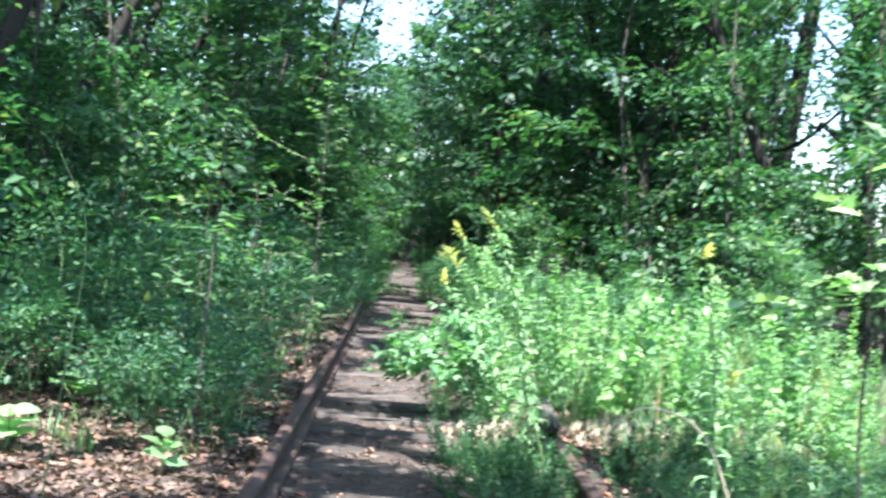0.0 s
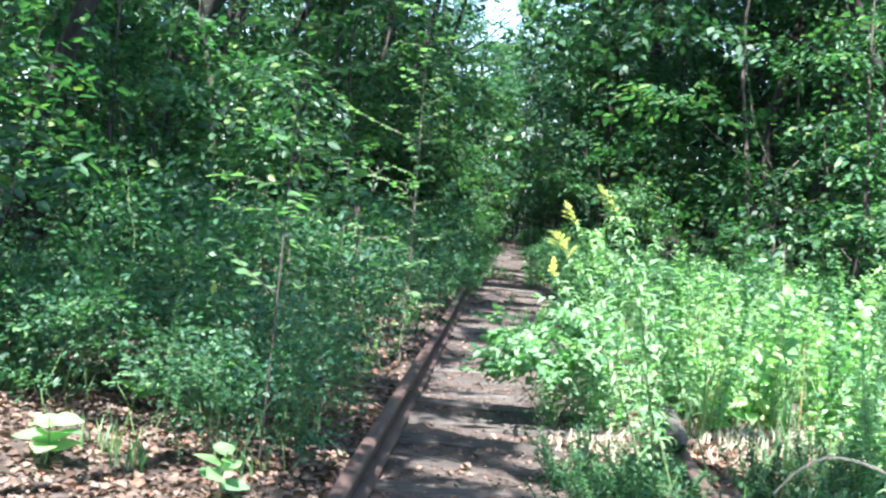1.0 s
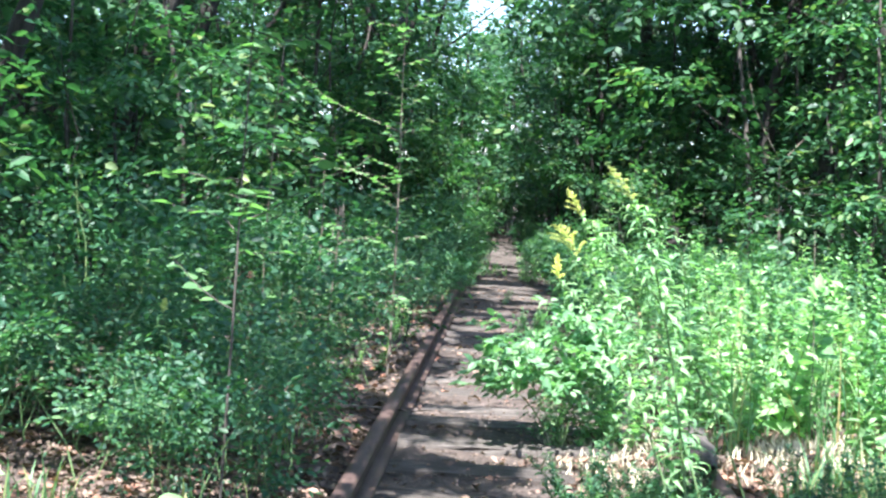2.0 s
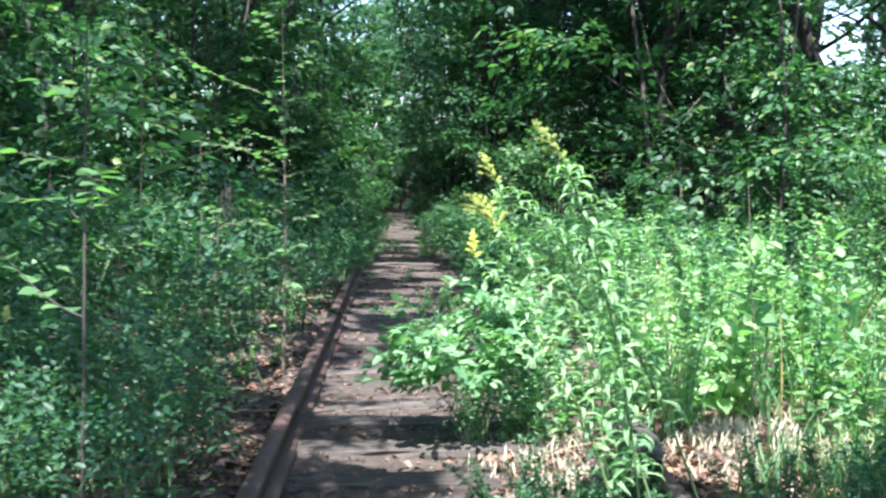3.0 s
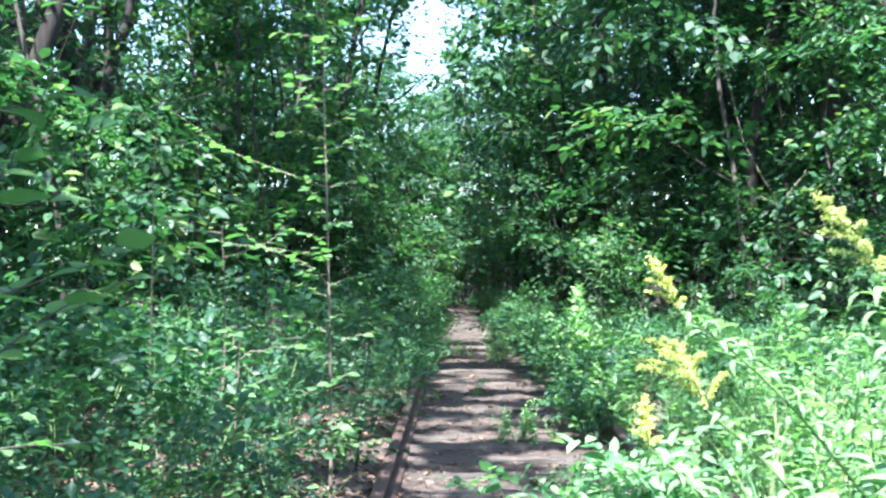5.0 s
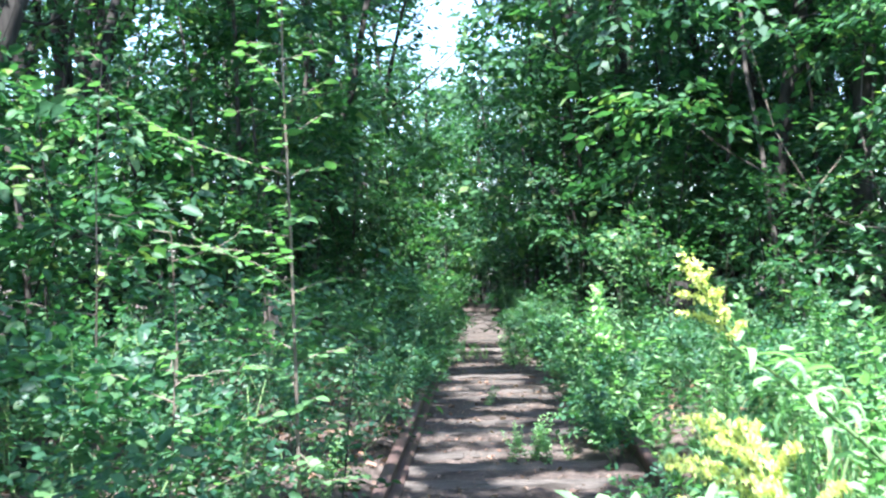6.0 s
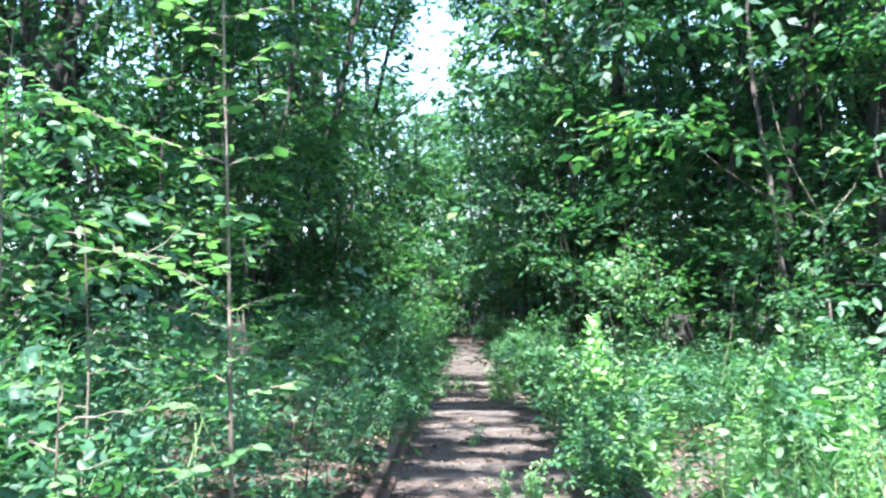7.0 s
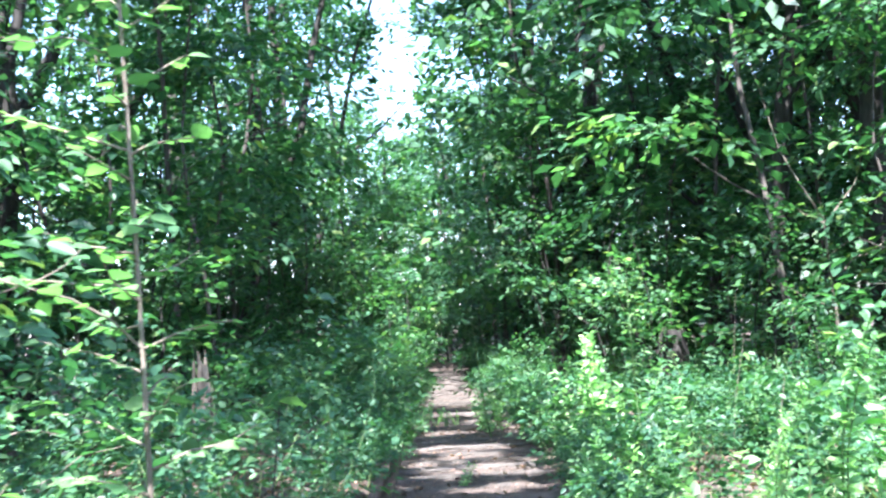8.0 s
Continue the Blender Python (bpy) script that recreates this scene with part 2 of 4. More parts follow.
def bush(name, label, category, seed, height, spread, stems, sprays, leaf, leaf_count, leaf_size, material, twig, bark=BARK, low=0.12, group="", thick=0.011):
    """A many-stemmed plant: stems, and one mass of leafy twigs."""
    rng = np.random.default_rng(seed)
    root = tagged(new(name), label, category, group)
    shapes = spray_shapes(rng, leaf, leaf_count, leaf_size / twig)
    at, y = [], []
    for s in range(stems):
        a = rng.uniform(0, 2 * np.pi)
        out = np.array([np.cos(a), np.sin(a), 0])
        reach = spread * rng.uniform(0.35, 1.0)
        top = out * reach + [0, 0, height * rng.uniform(0.7, 1.05)]
        line = bent(rng, out * 0.05 * rng.uniform(0, 1) + [0, 0, -0.04], top, 7, 0.07)
        r = thick * rng.uniform(0.6, 1.2)
        v, f = tube(line, np.linspace(r, r * 0.25, 7), 5)
        link_mesh("stem", v, f, bark, root, smooth=True)
        n = sprays // stems
        k = rng.integers(0, 6, n)
        t = np.clip((rng.uniform(low, 1.0, 6) ** 0.8)[k] + rng.normal(0, 0.035, n), low * 0.7, 1.0)
        base = along(line, t)
        b = rng.uniform(0, 2 * np.pi, 6)[k] + rng.normal(0, 0.75, n)
        d = np.stack([np.cos(b), np.sin(b), rng.normal(0.35, 0.3, n)], 1) + out * 0.35
        at.append(base)
        y.append(d)
    at, y = np.concatenate(at), np.concatenate(y)
    z = np.stack([rng.normal(0, 0.26, len(at)), rng.normal(0, 0.26, len(at)), np.ones(len(at))], 1)
    v, f = sprayed(rng, shapes, at, y, z, twig * rng.uniform(0.6, 1.3, len(at)))
    v[:, 2] = np.maximum(v[:, 2], 0.0)
    link_mesh("foliage", v, f, material, root)
    return root


def tree(name, label, seed, height, crown_from, reach, girth, limbs, sprays, leaf, leaf_count, leaf_size, twig, material, bark=BARK, lean=(0, 0), group="", category="tree"):
    """A tapered trunk with limbs, and a crown of leafy twigs in clumps along them."""
    rng = np.random.default_rng(seed)
    root = tagged(new(name), label, category, group)
    line = bent(rng, (0, 0, -0.15), (lean[0] * height, lean[1] * height, height), 9, 0.025)
    rad = girth * np.linspace(1, 0.2, 9)
    rad[0] *= 1.4
    wood = [tube(line, rad, 9)]
    shapes = spray_shapes(rng, leaf, leaf_count, leaf_size / twig)
    at, y = [], []
    for s in range(limbs):
        h = (crown_from + (height - crown_from) * (s + rng.uniform(0, 0.8)) / limbs) / height
        start = along(line, [min(h, 0.97)])[0]
        a = s * 2.4 + rng.uniform(-0.5, 0.5)
        long = reach * rng.uniform(0.65, 1.1) * (1.0 - 0.55 * max(0.0, (h * height - crown_from) / (height - crown_from + 0.01)))
        end = start + np.array([np.cos(a) * long, np.sin(a) * long, long * rng.uniform(0.05, 0.6)])
        limb = bent(rng, start, end, 6, 0.07)
        r = girth * 0.32 * (1.1 - h * 0.7)
        wood.append(tube(limb, np.linspace(r, r * 0.2, 6), 5))
        n = sprays // limbs
        clumps = along(limb, rng.uniform(0.3, 1.0, 6)) + rng.normal(0, long * 0.15, (6, 3))
        pick = rng.integers(0, 6, n)
        p = clumps[pick] + rng.normal(0, long * 0.11, (n, 3)) * [1, 1, 0.24]
        b = rng.uniform(0, 2 * np.pi, n)
        at.append(p)
        y.append(np.stack([np.cos(b), np.sin(b), rng.normal(-0.12, 0.22, n)], 1) + (end - start) / long * 0.3)
    link_mesh("trunk", *grown(wood), bark, root, smooth=True)
    at, y = np.concatenate(at), np.concatenate(y)
    z = np.stack([rng.normal(0, 0.26, len(at)), rng.normal(0, 0.26, len(at)), np.ones(len(at))], 1)
    v, f = sprayed(rng, shapes, at, y, z, twig * rng.uniform(0.7, 1.3, len(at)))
    link_mesh("crown", v, f, material, root)
    return root


# ---- ground ----
def height_at(x, y):
    """The lie of the land: a silted trackbed, soil heaped on the buried rail, gentle rises to both sides."""
    ax = np.abs(x)
    bank = np.where(ax > 1.5, 0.05 * np.sin(0.7 * x + 0.4 * y) * np.minimum(ax - 1.5, 3), 0.0)
    bump_ = 0.025 * np.sin(2.3 * x + 1.1) * np.sin(1.9 * y) + 0.012 * np.sin(6.1 * x + 0.7 * y) * np.sin(5.3 * y)
    silt = 0.075 * np.clip((x - 0.45) / 0.3, 0, 1) * (0.75 + 0.25 * np.sin(1.7 * y)) + 0.05 * np.clip((-0.79 - x) / 0.12, 0, 1)
    return -0.012 + silt + bank * np.minimum(1, 60 / (ax + 60)) + bump_ * np.where(ax < 1.0, 0.55, 1.0)


def ground():
    near = np.concatenate([[-600, -250, -100, -45, -25], np.linspace(-14, -2.2, 36), np.linspace(-2, 2, 70), np.linspace(2.2, 14, 36), [25, 45, 100, 250, 600]])
    far = np.concatenate([[-600, -200, -60, -25], np.linspace(-10, 50, 200), [60, 80, 130, 260, 700]])
    gx, gy = np.meshgrid(near, far, indexing="ij")
    rng = np.random.default_rng(3)
    gz = height_at(gx, gy) + rng.normal(0, 0.007, gx.shape)
    i, j = np.meshgrid(np.arange(len(near) - 1), np.arange(len(far) - 1), indexing="ij")
    n = len(far)
    f = np.stack([i * n + j, (i + 1) * n + j, (i + 1) * n + j + 1, i * n + j + 1], -1).reshape(-1, 4)
    ob = link_mesh("ground", np.stack([gx, gy, gz], -1).reshape(-1, 3), f, SOIL, smooth=True)
    tagged(ob, "brown forest floor of soil and leaf mould", "ground", kind="structure")


ground()


# ---- the old track ----
def rail(x, label):
    """A worn flat-bottomed rail, its head 150 mm over the sleepers."""
    root = tagged(new("rail"), label, "rail", "rails of the track")
    ys = np.concatenate([[-12], np.arange(-4, 47, 0.6)])
    rng = np.random.default_rng(int(x * 100) + 500)
    wob = np.cumsum(rng.normal(0, 0.0016, len(ys)))
    wob -= np.linspace(0, wob[-1], len(ys))
    pieces = (("railhead", [(0.0, 0.155), (0.024, 0.153), (0.034, 0.144), (0.035, 0.122), (0.012, 0.109)], "rust-brown worn top of the rail"),
              ("web", [(0.011, 0.112), (0.008, 0.08), (0.008, 0.05), (0.011, 0.03)], ""),
              ("foot", [(0.012, 0.033), (0.066, 0.018), (0.068, 0.006)], ""))
    for name, half, words in pieces:
        outline = half + [(-a, b) for a, b in half[::-1] if a > 0]
        k = len(outline)
        v = np.array([(x + a + w, yy, b + 0.4 * w) for yy, w in zip(ys, wob) for a, b in outline])
        f = [(i * k + j, i * k + (j + 1) % k, (i + 1) * k + (j + 1) % k, (i + 1) * k + j) for i in range(len(ys) - 1) for j in range(k)]
        link_mesh(name, v, f, RUST, root, words)
    return root


rail(-0.752, "rusty brown steel rail beside dead leaves")
rail(0.752, "rusty brown steel rail buried in weeds")


def sleeper_shape(seed):
    """A split, weathered timber sleeper with worn edges."""
    rng = np.random.default_rng(seed)
    bm = bmesh.new()
    xs = np.linspace(-1.22, 1.22, 15)
    prof = [(-0.11, -0.12), (-0.113, 0.0), (-0.1, 0.022), (-0.03, 0.03), (0.0, 0.022), (0.035, 0.03), (0.1, 0.02), (0.113, -0.002), (0.11, -0.12)]
    rows = []
    for x in xs:
        end = 1.0 if abs(x) < 1.2 else 0.9
        rows.append([bm.verts.new((x + rng.normal(0, 0.012) * (abs(x) > 1.2), a * end + rng.normal(0, 0.005), b + rng.normal(0, 0.005))) for a, b in prof])
    for r0, r1 in zip(rows, rows[1:]):
        for k in range(len(prof) - 1):
            bm.faces.new((r0[k], r1[k], r1[k + 1], r0[k + 1]))
    bm.faces.new(rows[0])
    bm.faces.new(rows[-1][::-1])
    bmesh.ops.recalc_face_normals(bm, faces=bm.faces)
    me = bpy.data.meshes.new("sleeper")
    bm.to_mesh(me)
    bm.free()
    me.materials.append(TIMBER)
    return me


SLEEPERS = [sleeper_shape(40 + k) for k in range(5)]
rng = np.random.default_rng(11)
for k in range(72):
    ob = new("sleeper", SLEEPERS[k % 5])
    ob.matrix_world = pose(rng.normal(0, 0.03), 0.27 + (k - 6) * 0.535 + rng.normal(0, 0.015), -0.027 + rng.normal(0, 0.008), rng.normal(0, 0.8), 0, rng.normal(0, 0.9))
    tagged(ob, "grey weathered timber sleeper sunk in the soil", "railway sleeper", "sleepers under the rails")


# ---- plants: one of each kind, then copies ----
def scatter(kinds, places, seed, size=(0.85, 1.2), tilt=4.0):
    """Copies of the kinds at the places (x, y), turned and sized by chance."""
    rng = np.random.default_rng(seed)
    for i, (x, y) in enumerate(places):
        k = kinds[int(rng.integers(0, len(kinds)))]
        s = rng.uniform(*size)
        m = pose(x, y, float(height_at(np.array(x), np.array(y))) - 0.01, rng.normal(0, tilt), rng.normal(0, tilt), rng.uniform(0, 360)) @ Matrix.Diagonal((s, s, s * rng.uniform(0.9, 1.12), 1))
        copy_thing(k, m)


def undergrowth(kinds, places, seed, size, label):
    """Copies of the kinds at the places, joined into one mass that nobody could count."""
    rng = np.random.default_rng(seed)
    verts, faces, slots, n = [], [], [], 0
    shapes = []
    for k in kinds:
        for o in k.children:
            me = o.data
            v, f = np.zeros(len(me.vertices) * 3), np.zeros(len(me.loops), np.int32)
            me.vertices.foreach_get("co", v)
            me.loops.foreach_get("vertex_index", f)
            shapes.append((k, v.reshape(-1, 3), f.reshape(-1, 4), 0 if o.name.startswith("foliage") else 1))
    for x, y in places:
        k, s = kinds[int(rng.integers(0, len(kinds)))], rng.uniform(*size)
        m = np.array(pose(x, y, float(height_at(np.array(x), np.array(y))) - 0.01, rng.normal(0, 6), rng.normal(0, 6), rng.uniform(0, 360)))
        for own, v, f, slot in shapes:
            if own is k:
                verts.append(v * s @ m[:3, :3].T + m[:3, 3])
                faces.append(f + n)
                slots.append(np.full(len(f), slot, np.int32))
                n += len(v)
    ob = link_mesh("undergrowth", np.concatenate(verts), np.concatenate(faces), LEAF_HERB)
    ob.data.materials.append(STALK)
    ob.data.polygons.foreach_set("material_index", np.concatenate(slots))
    return tagged(ob, label, "undergrowth", kind="stuff")


def spots(seed, count, x0, x1, y0, y1, gap=0.3, keep=None):
    """Random places in a strip, no two nearer than gap."""
    rng = np.random.default_rng(seed)
    out = []
    for _ in range(count * 12):
        p = (rng.uniform(x0, x1), rng.uniform(y0, y1))
        if keep and not keep(*p):
            continue
        if all((p[0] - q[0]) ** 2 + (p[1] - q[1]) ** 2 > gap * gap for q in out):
            out.append(p)
        if len(out) == count:
            break
    return out


def clear_of_sky_wedge(x, y):
    """False in a wedge kept treeless to fit the camera's view of open sky."""
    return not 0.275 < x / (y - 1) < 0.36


def away(kinds):
    """Removes the first of each kind, once copied."""
    for k in kinds:
        for o in (*k.children_recursive, k):
            bpy.data.objects.remove(o)


# low leafy growth beside the rail
HERBS = [bush("low_shrub", "low leafy green shrub on the forest floor", "shrub", 100 + k, 0.95, 0.42, 2, 44, OVATE, 9, 0.05, LEAF_HERB, 0.3, STALK, 0.25, "low growth beside the track", 0.006) for k in range(4)]
FAR_HERBS = [bush("low_shrub", "low leafy green shrub on the forest floor", "shrub", 105 + k, 0.95, 0.42, 2, 48, KITE, 8, 0.075, LEAF_HERB, 0.3, STALK, 0.25, "low growth beside the track", 0.006) for k in range(3)]
BROAD_HERBS = [bush("low_shrub", "light-green broad-leaved shrub beside the track", "shrub", 108 + k, 0.95, 0.42, 3, 33, OVATE, 9, 0.09, LEAF_HERB, 0.3, STALK, 0.25, "low growth beside the track", 0.006) for k in range(3)]
left_edge = spots(1, 98, -4.4, -0.95, 8.0, 16.5, 0.28, lambda x, y: x < -1.0 - max(0, 10.5 - y) * 0.45)
left_far = spots(2, 70, -3.2, -0.8, 16.5, 36, 0.35, lambda x, y: x < -0.8)
right_far = spots(3, 110, 0.4, 4.2, 11.5, 42, 0.33, lambda x, y: x > max(0.1, 0.95 - y * 0.02) and not (x < 1.25 and 11.4 < y < 14.0))
right_near = spots(31, 30, 1.12, 3.6, 5.0, 7.4, 0.3)
scatter(HERBS, left_edge, 4, (0.5, 1.3), 7)
undergrowth(FAR_HERBS, left_far, 43, (0.5, 1.3), "dense low leafy growth along the rail")
scatter(BROAD_HERBS, [p for p in right_far if p[1] < 16], 41, (0.55, 0.95))
undergrowth(FAR_HERBS, [p for p in right_far if p[1] >= 16], 44, (0.55, 0.95), "dense low leafy growth beside the old track")
scatter(HERBS, right_near, 42, (0.3, 0.5))
scatter(HERBS, spots(34, 15, -3.3, -1.35, 7.5, 8.7, 0.3), 46, (0.5, 0.8), 7)
scatter(HERBS, spots(33, 20, -4.2, -1.9, 7.5, 9.4, 0.3, lambda x, y: x < -2.5 + (y - 7.5) * 0.35), 45, (0.45, 0.85), 7)

# shrubs of the two green walls
SHRUBS = [bush("shrub", "leafy green woodland shrub with arching stems", "shrub", 120 + k, 2.3, 0.95, 3, 60, KITE, 13, 0.1, LEAF_SHRUB, 0.5, BARK, 0.1, "shrubs of the thicket", 0.014) for k in range(4)]
NEAR_SHRUBS = [bush("shrub", "leafy green woodland shrub with arching stems", "shrub", 126 + k, 2.3, 0.95, 3, 75, OVATE, 13, 0.09, LEAF_SHRUB, 0.5, BARK, 0.1, "shrubs of the thicket", 0.014) for k in range(2)]
sh = spots(5, 42, -6.0, -2.9, 7.5, 34, 0.75, lambda x, y: y > 26 or not -0.37 < x / (y - 5.5) < -0.27)
sh += spots(6, 50, 2.1, 6.5, 12.0, 40, 0.75, lambda x, y: x > 4.1 if y < 20.3 else True) + spots(7, 7, 4.4, 7.0, 7.0, 12.0, 0.8)
sh += spots(8, 20, -3.0, -1.3, 24, 44, 0.6) + spots(9, 24, 1.3, 3.0, 22, 45, 0.6) + spots(10, 12, -2.6, 2.6, 44.5, 48, 0.6)
sh += spots(104, 14, -1.5, 1.2, 40.5, 44, 0.55)
sh += spots(101, 20, 6.0, 13.0, 16, 48, 1.4) + spots(102, 14, -12, -6.0, 20, 48, 1.6)
scatter(SHRUBS, [p for p in sh if p[1] > 18 or abs(p[0]) > 6], 11, (0.8, 1.3))
scatter(NEAR_SHRUBS, [p for p in sh if p[1] <= 18 and abs(p[0]) <= 6], 112, (0.8, 1.3))
scatter(NEAR_SHRUBS, spots(103, 16, 3.0, 4.5, 11.5, 20, 0.6), 111, (0.4, 0.62))

# tall trees
TREES = [tree("tree", "tall broadleaf tree in full summer leaf", 160 + k, 12.5, 2.6, 3.4, 0.15, 8, 384, KITE, 14, 0.14, 0.8, LEAF_TREE, BARK, (0.02, 0.0), "trees of the wood") for k in range(3)]

# saplings
SAPLINGS = [tree("sapling", "slender young tree with broad green leaves", 140 + k, 4.6, 0.7, 1.25, 0.028, 5, 115, KITE, 12, 0.11, 0.55, LEAF_SHRUB, BARK_GREY if k else BARK, (0.02 * k, 0.01), "saplings in the thicket") for k in range(4)]
NEAR_SAPLINGS = [tree("sapling", "slender young tree with broad green leaves", 146 + k, 4.6, 0.7, 1.25, 0.028, 6, 126, OVATE, 12, 0.1, 0.55, LEAF_SHRUB, BARK_GREY if k else BARK, (0.02 * k, 0.01), "saplings in the thicket") for k in range(2)]
sp = spots(12, 27, -6.0, -2.6, 9.5, 36, 1.0, lambda x, y: (y > 19 or not -0.37 < x / (y - 5.5) < -0.24) and (x < -3.7 or y > 14.5)) + spots(13, 28, 2.6, 6.5, 13, 40, 1.0, lambda x, y: clear_of_sky_wedge(x, y) and (x > 4.3 if y < 20.5 else True)) + spots(14, 12, -3.4, 2.6, 47.5, 53, 0.8)
sp += spots(141, 7, -2.6, -1.7, 25, 44, 1.6) + spots(142, 7, 1.6, 2.4, 26, 44, 1.6)
scatter(SAPLINGS, [p for p in sp if p[1] > 20], 15, (0.8, 1.25))
scatter(NEAR_SAPLINGS, [p for p in sp if p[1] <= 20], 155, (0.8, 1.25))
tall = spots(143, 20, -6.5, -3.4, 14.5, 34, 1.1, lambda x, y: y > 19 or not -0.37 < x / (y - 5.5) < -0.24) + spots(144, 26, 2.9, 6.5, 14, 36, 1.1, lambda x, y: clear_of_sky_wedge(x, y) and (x > 4.3 if y < 20.5 else True))
scatter(SAPLINGS, [(-3.5, 37.5), (1.5, 37.0), (-3.3, 42.0), (1.2, 41.5), (-3.1, 47.0), (1.1, 46.5)], 152, (1.85, 2.15), 2)
scatter(SAPLINGS, [(1.5, 33.6), (1.1, 38.6), (1.9, 29.6), (0.9, 44.0)], 157, (1.9, 2.2), 2)
scatter(TREES, [(2.9, 35.5), (2.8, 41.0)], 158, (0.84, 0.9), 2)
scatter(SAPLINGS, [(-3.6, 51.0), (-2.2, 52.5), (-0.8, 51.5), (0.5, 53.0), (1.8, 51.0), (-1.5, 54.5), (-0.1, 49.5), (-2.6, 49.5)], 153, (1.72, 1.95), 2)
scatter(SAPLINGS, [(-2.0, 32.5), (1.5, 32.0), (-1.5, 35.5), (1.2, 35.8), (-0.9, 38.8), (0.7, 39.2), (-0.2, 41.5), (-1.7, 41.0), (1.6, 41.8)], 154, (0.85, 1.1), 3)
scatter(SAPLINGS, [p for p in tall if p[1] > 20], 151, (1.3, 1.75), 3)
scatter(NEAR_SAPLINGS, [(4.0, 15.9), (3.55, 15.5)], 159, (0.95, 1.1), 3)
scatter(NEAR_SAPLINGS, [p for p in tall if p[1] <= 20], 156, (1.2, 1.6), 3)

# trees that close the view
BACK_TREES = [tree("tree", "tall broadleaf tree in full summer leaf", 166 + k, 12.5, 2.6, 3.4, 0.15, 8, 368, KITE, 10, 0.18, 0.8, LEAF_TREE, BARK, (0.02, 0.0), "trees of the wood") for k in range(2)]
tr = spots(16, 9, -9.5, -5.6, 10.5, 36, 2.2, lambda x, y: not -0.37 < x / (y - 5.5) < -0.2) + spots(17, 11, 4.8, 9.5, 13.0, 40, 2.2, clear_of_sky_wedge)
# the first six stand out of view, added for shade and reflections
tr += [(-9.6, 5.0), (-6.8, -2.5), (-3.6, -6.5), (3.6, -5.0), (7.4, -2.5), (10.5, 6.0), (3.9, 22.8), (4.4, 27.0)]
scatter(TREES, tr, 18, (0.85, 1.15), 2.5)
end = [(-4.0, 31.0), (2.3, 30.0), (-4.1, 35.5), (2.1, 34.5), (-4.1, 40.0), (1.9, 39.0), (-4.3, 45.0), (2.1, 44.0), (-4.2, 50.0), (2.4, 49.5), (-6.0, 55.5), (5.0, 56.0)]
scatter(BACK_TREES, end + [(-6.2, 24.5), (-7.8, 20.5), (-5.8, 38.0), (6.6, 31.0), (5.6, 26.5)], 184, (1.1, 1.25), 2.0)
scatter(BACK_TREES, [(-2.2, 55.0), (0.6, 56.5), (-0.9, 59.0), (2.0, 60.0), (-3.6, 60.5)], 181, (0.64, 0.74), 2.5)

# high-crowned trees, mostly out of view, added to shade the track
HIGH_SHADE = [tree("tree", "tall slim tree with a high crown, added for shade", 170 + k, 13.0, 5.8, 4.5, 0.12, 13, 806, KITE, 10, 0.175, 0.8, LEAF_TREE, BARK, (0.03, 0.01), "trees of the wood") for k in range(2)]
hi = [(-6.6, 5.4), (5.6, -4.0), (0.5, -6.8), (-7.0, 14.0), (-5.6, 22.0)]
scatter(HIGH_SHADE, hi, 182, (0.9, 1.1), 3.0)

# old thick-stemmed trees deep in the wood
OLD = [tree("old_tree", "old dark-barked tree with a thick bare trunk", 176 + k, 15.0, 7.5, 4.2, 0.27, 9, 360, KITE, 15, 0.15, 0.8, LEAF_TREE, BARK, (0.05, 0.0), "trees of the wood") for k in range(2)]
scatter(OLD, [(-9.4, 33.0), (-5.6, 34.5), (7.6, 28.0)], 183, (0.9, 1.1), 4.0)


def forked_tree(base, stems, girth, crown, seed, label, bark=BARK):
    """A dark trunk that parts into several stems, with leaves high on them. stems: lists of places that each stem goes through."""
    rng = np.random.default_rng(seed)
    root = tagged(new("old_tree"), label, "tree", "trees of the wood")
    fork = stems[0][0]
    line = bent(rng, base, fork, 7, 0.02)
    v, f = tube(line, girth * np.linspace(1.25, 0.95, 7), 10)
    link_mesh("trunk", v, f, bark, root, smooth=True)
    shapes = spray_shapes(rng, KITE, 12, 0.14 / 0.8)
    at = []
    for places in stems:
        p = np.asarray(places, float)
        t = np.linspace(0, 1, 12)
        c = np.stack([np.interp(t, np.linspace(0, 1, len(p)), p[:, k]) for k in range(3)], 1)
        c[1:-1] = (c[:-2] + c[1:-1] * 2 + c[2:]) / 4 + rng.normal(0, 0.025, (10, 3))
        v, f = tube(c, girth * np.linspace(0.62, 0.2, 12), 8)
        link_mesh("limb", v, f, bark, root, smooth=True)
        clumps = along(c, rng.uniform(0.55, 1.0, 7)) + rng.normal(0, 0.9, (7, 3))
        at.append(clumps[rng.integers(0, 7, crown)] + rng.normal(0, 0.45, (crown, 3)) * [1, 1, 0.3])
    at = np.concatenate(at)
    b = rng.uniform(0, 2 * np.pi, len(at))
    y = np.stack([np.cos(b), np.sin(b), rng.normal(-0.1, 0.25, len(at))], 1)
    z = np.stack([rng.normal(0, 0.28, len(at)), rng.normal(0, 0.28, len(at)), np.ones(len(at))], 1)
    link_mesh("crown", *sprayed(rng, shapes, at, y, z, 0.8 * rng.uniform(0.7, 1.3, len(at))), LEAF_TREE, root)


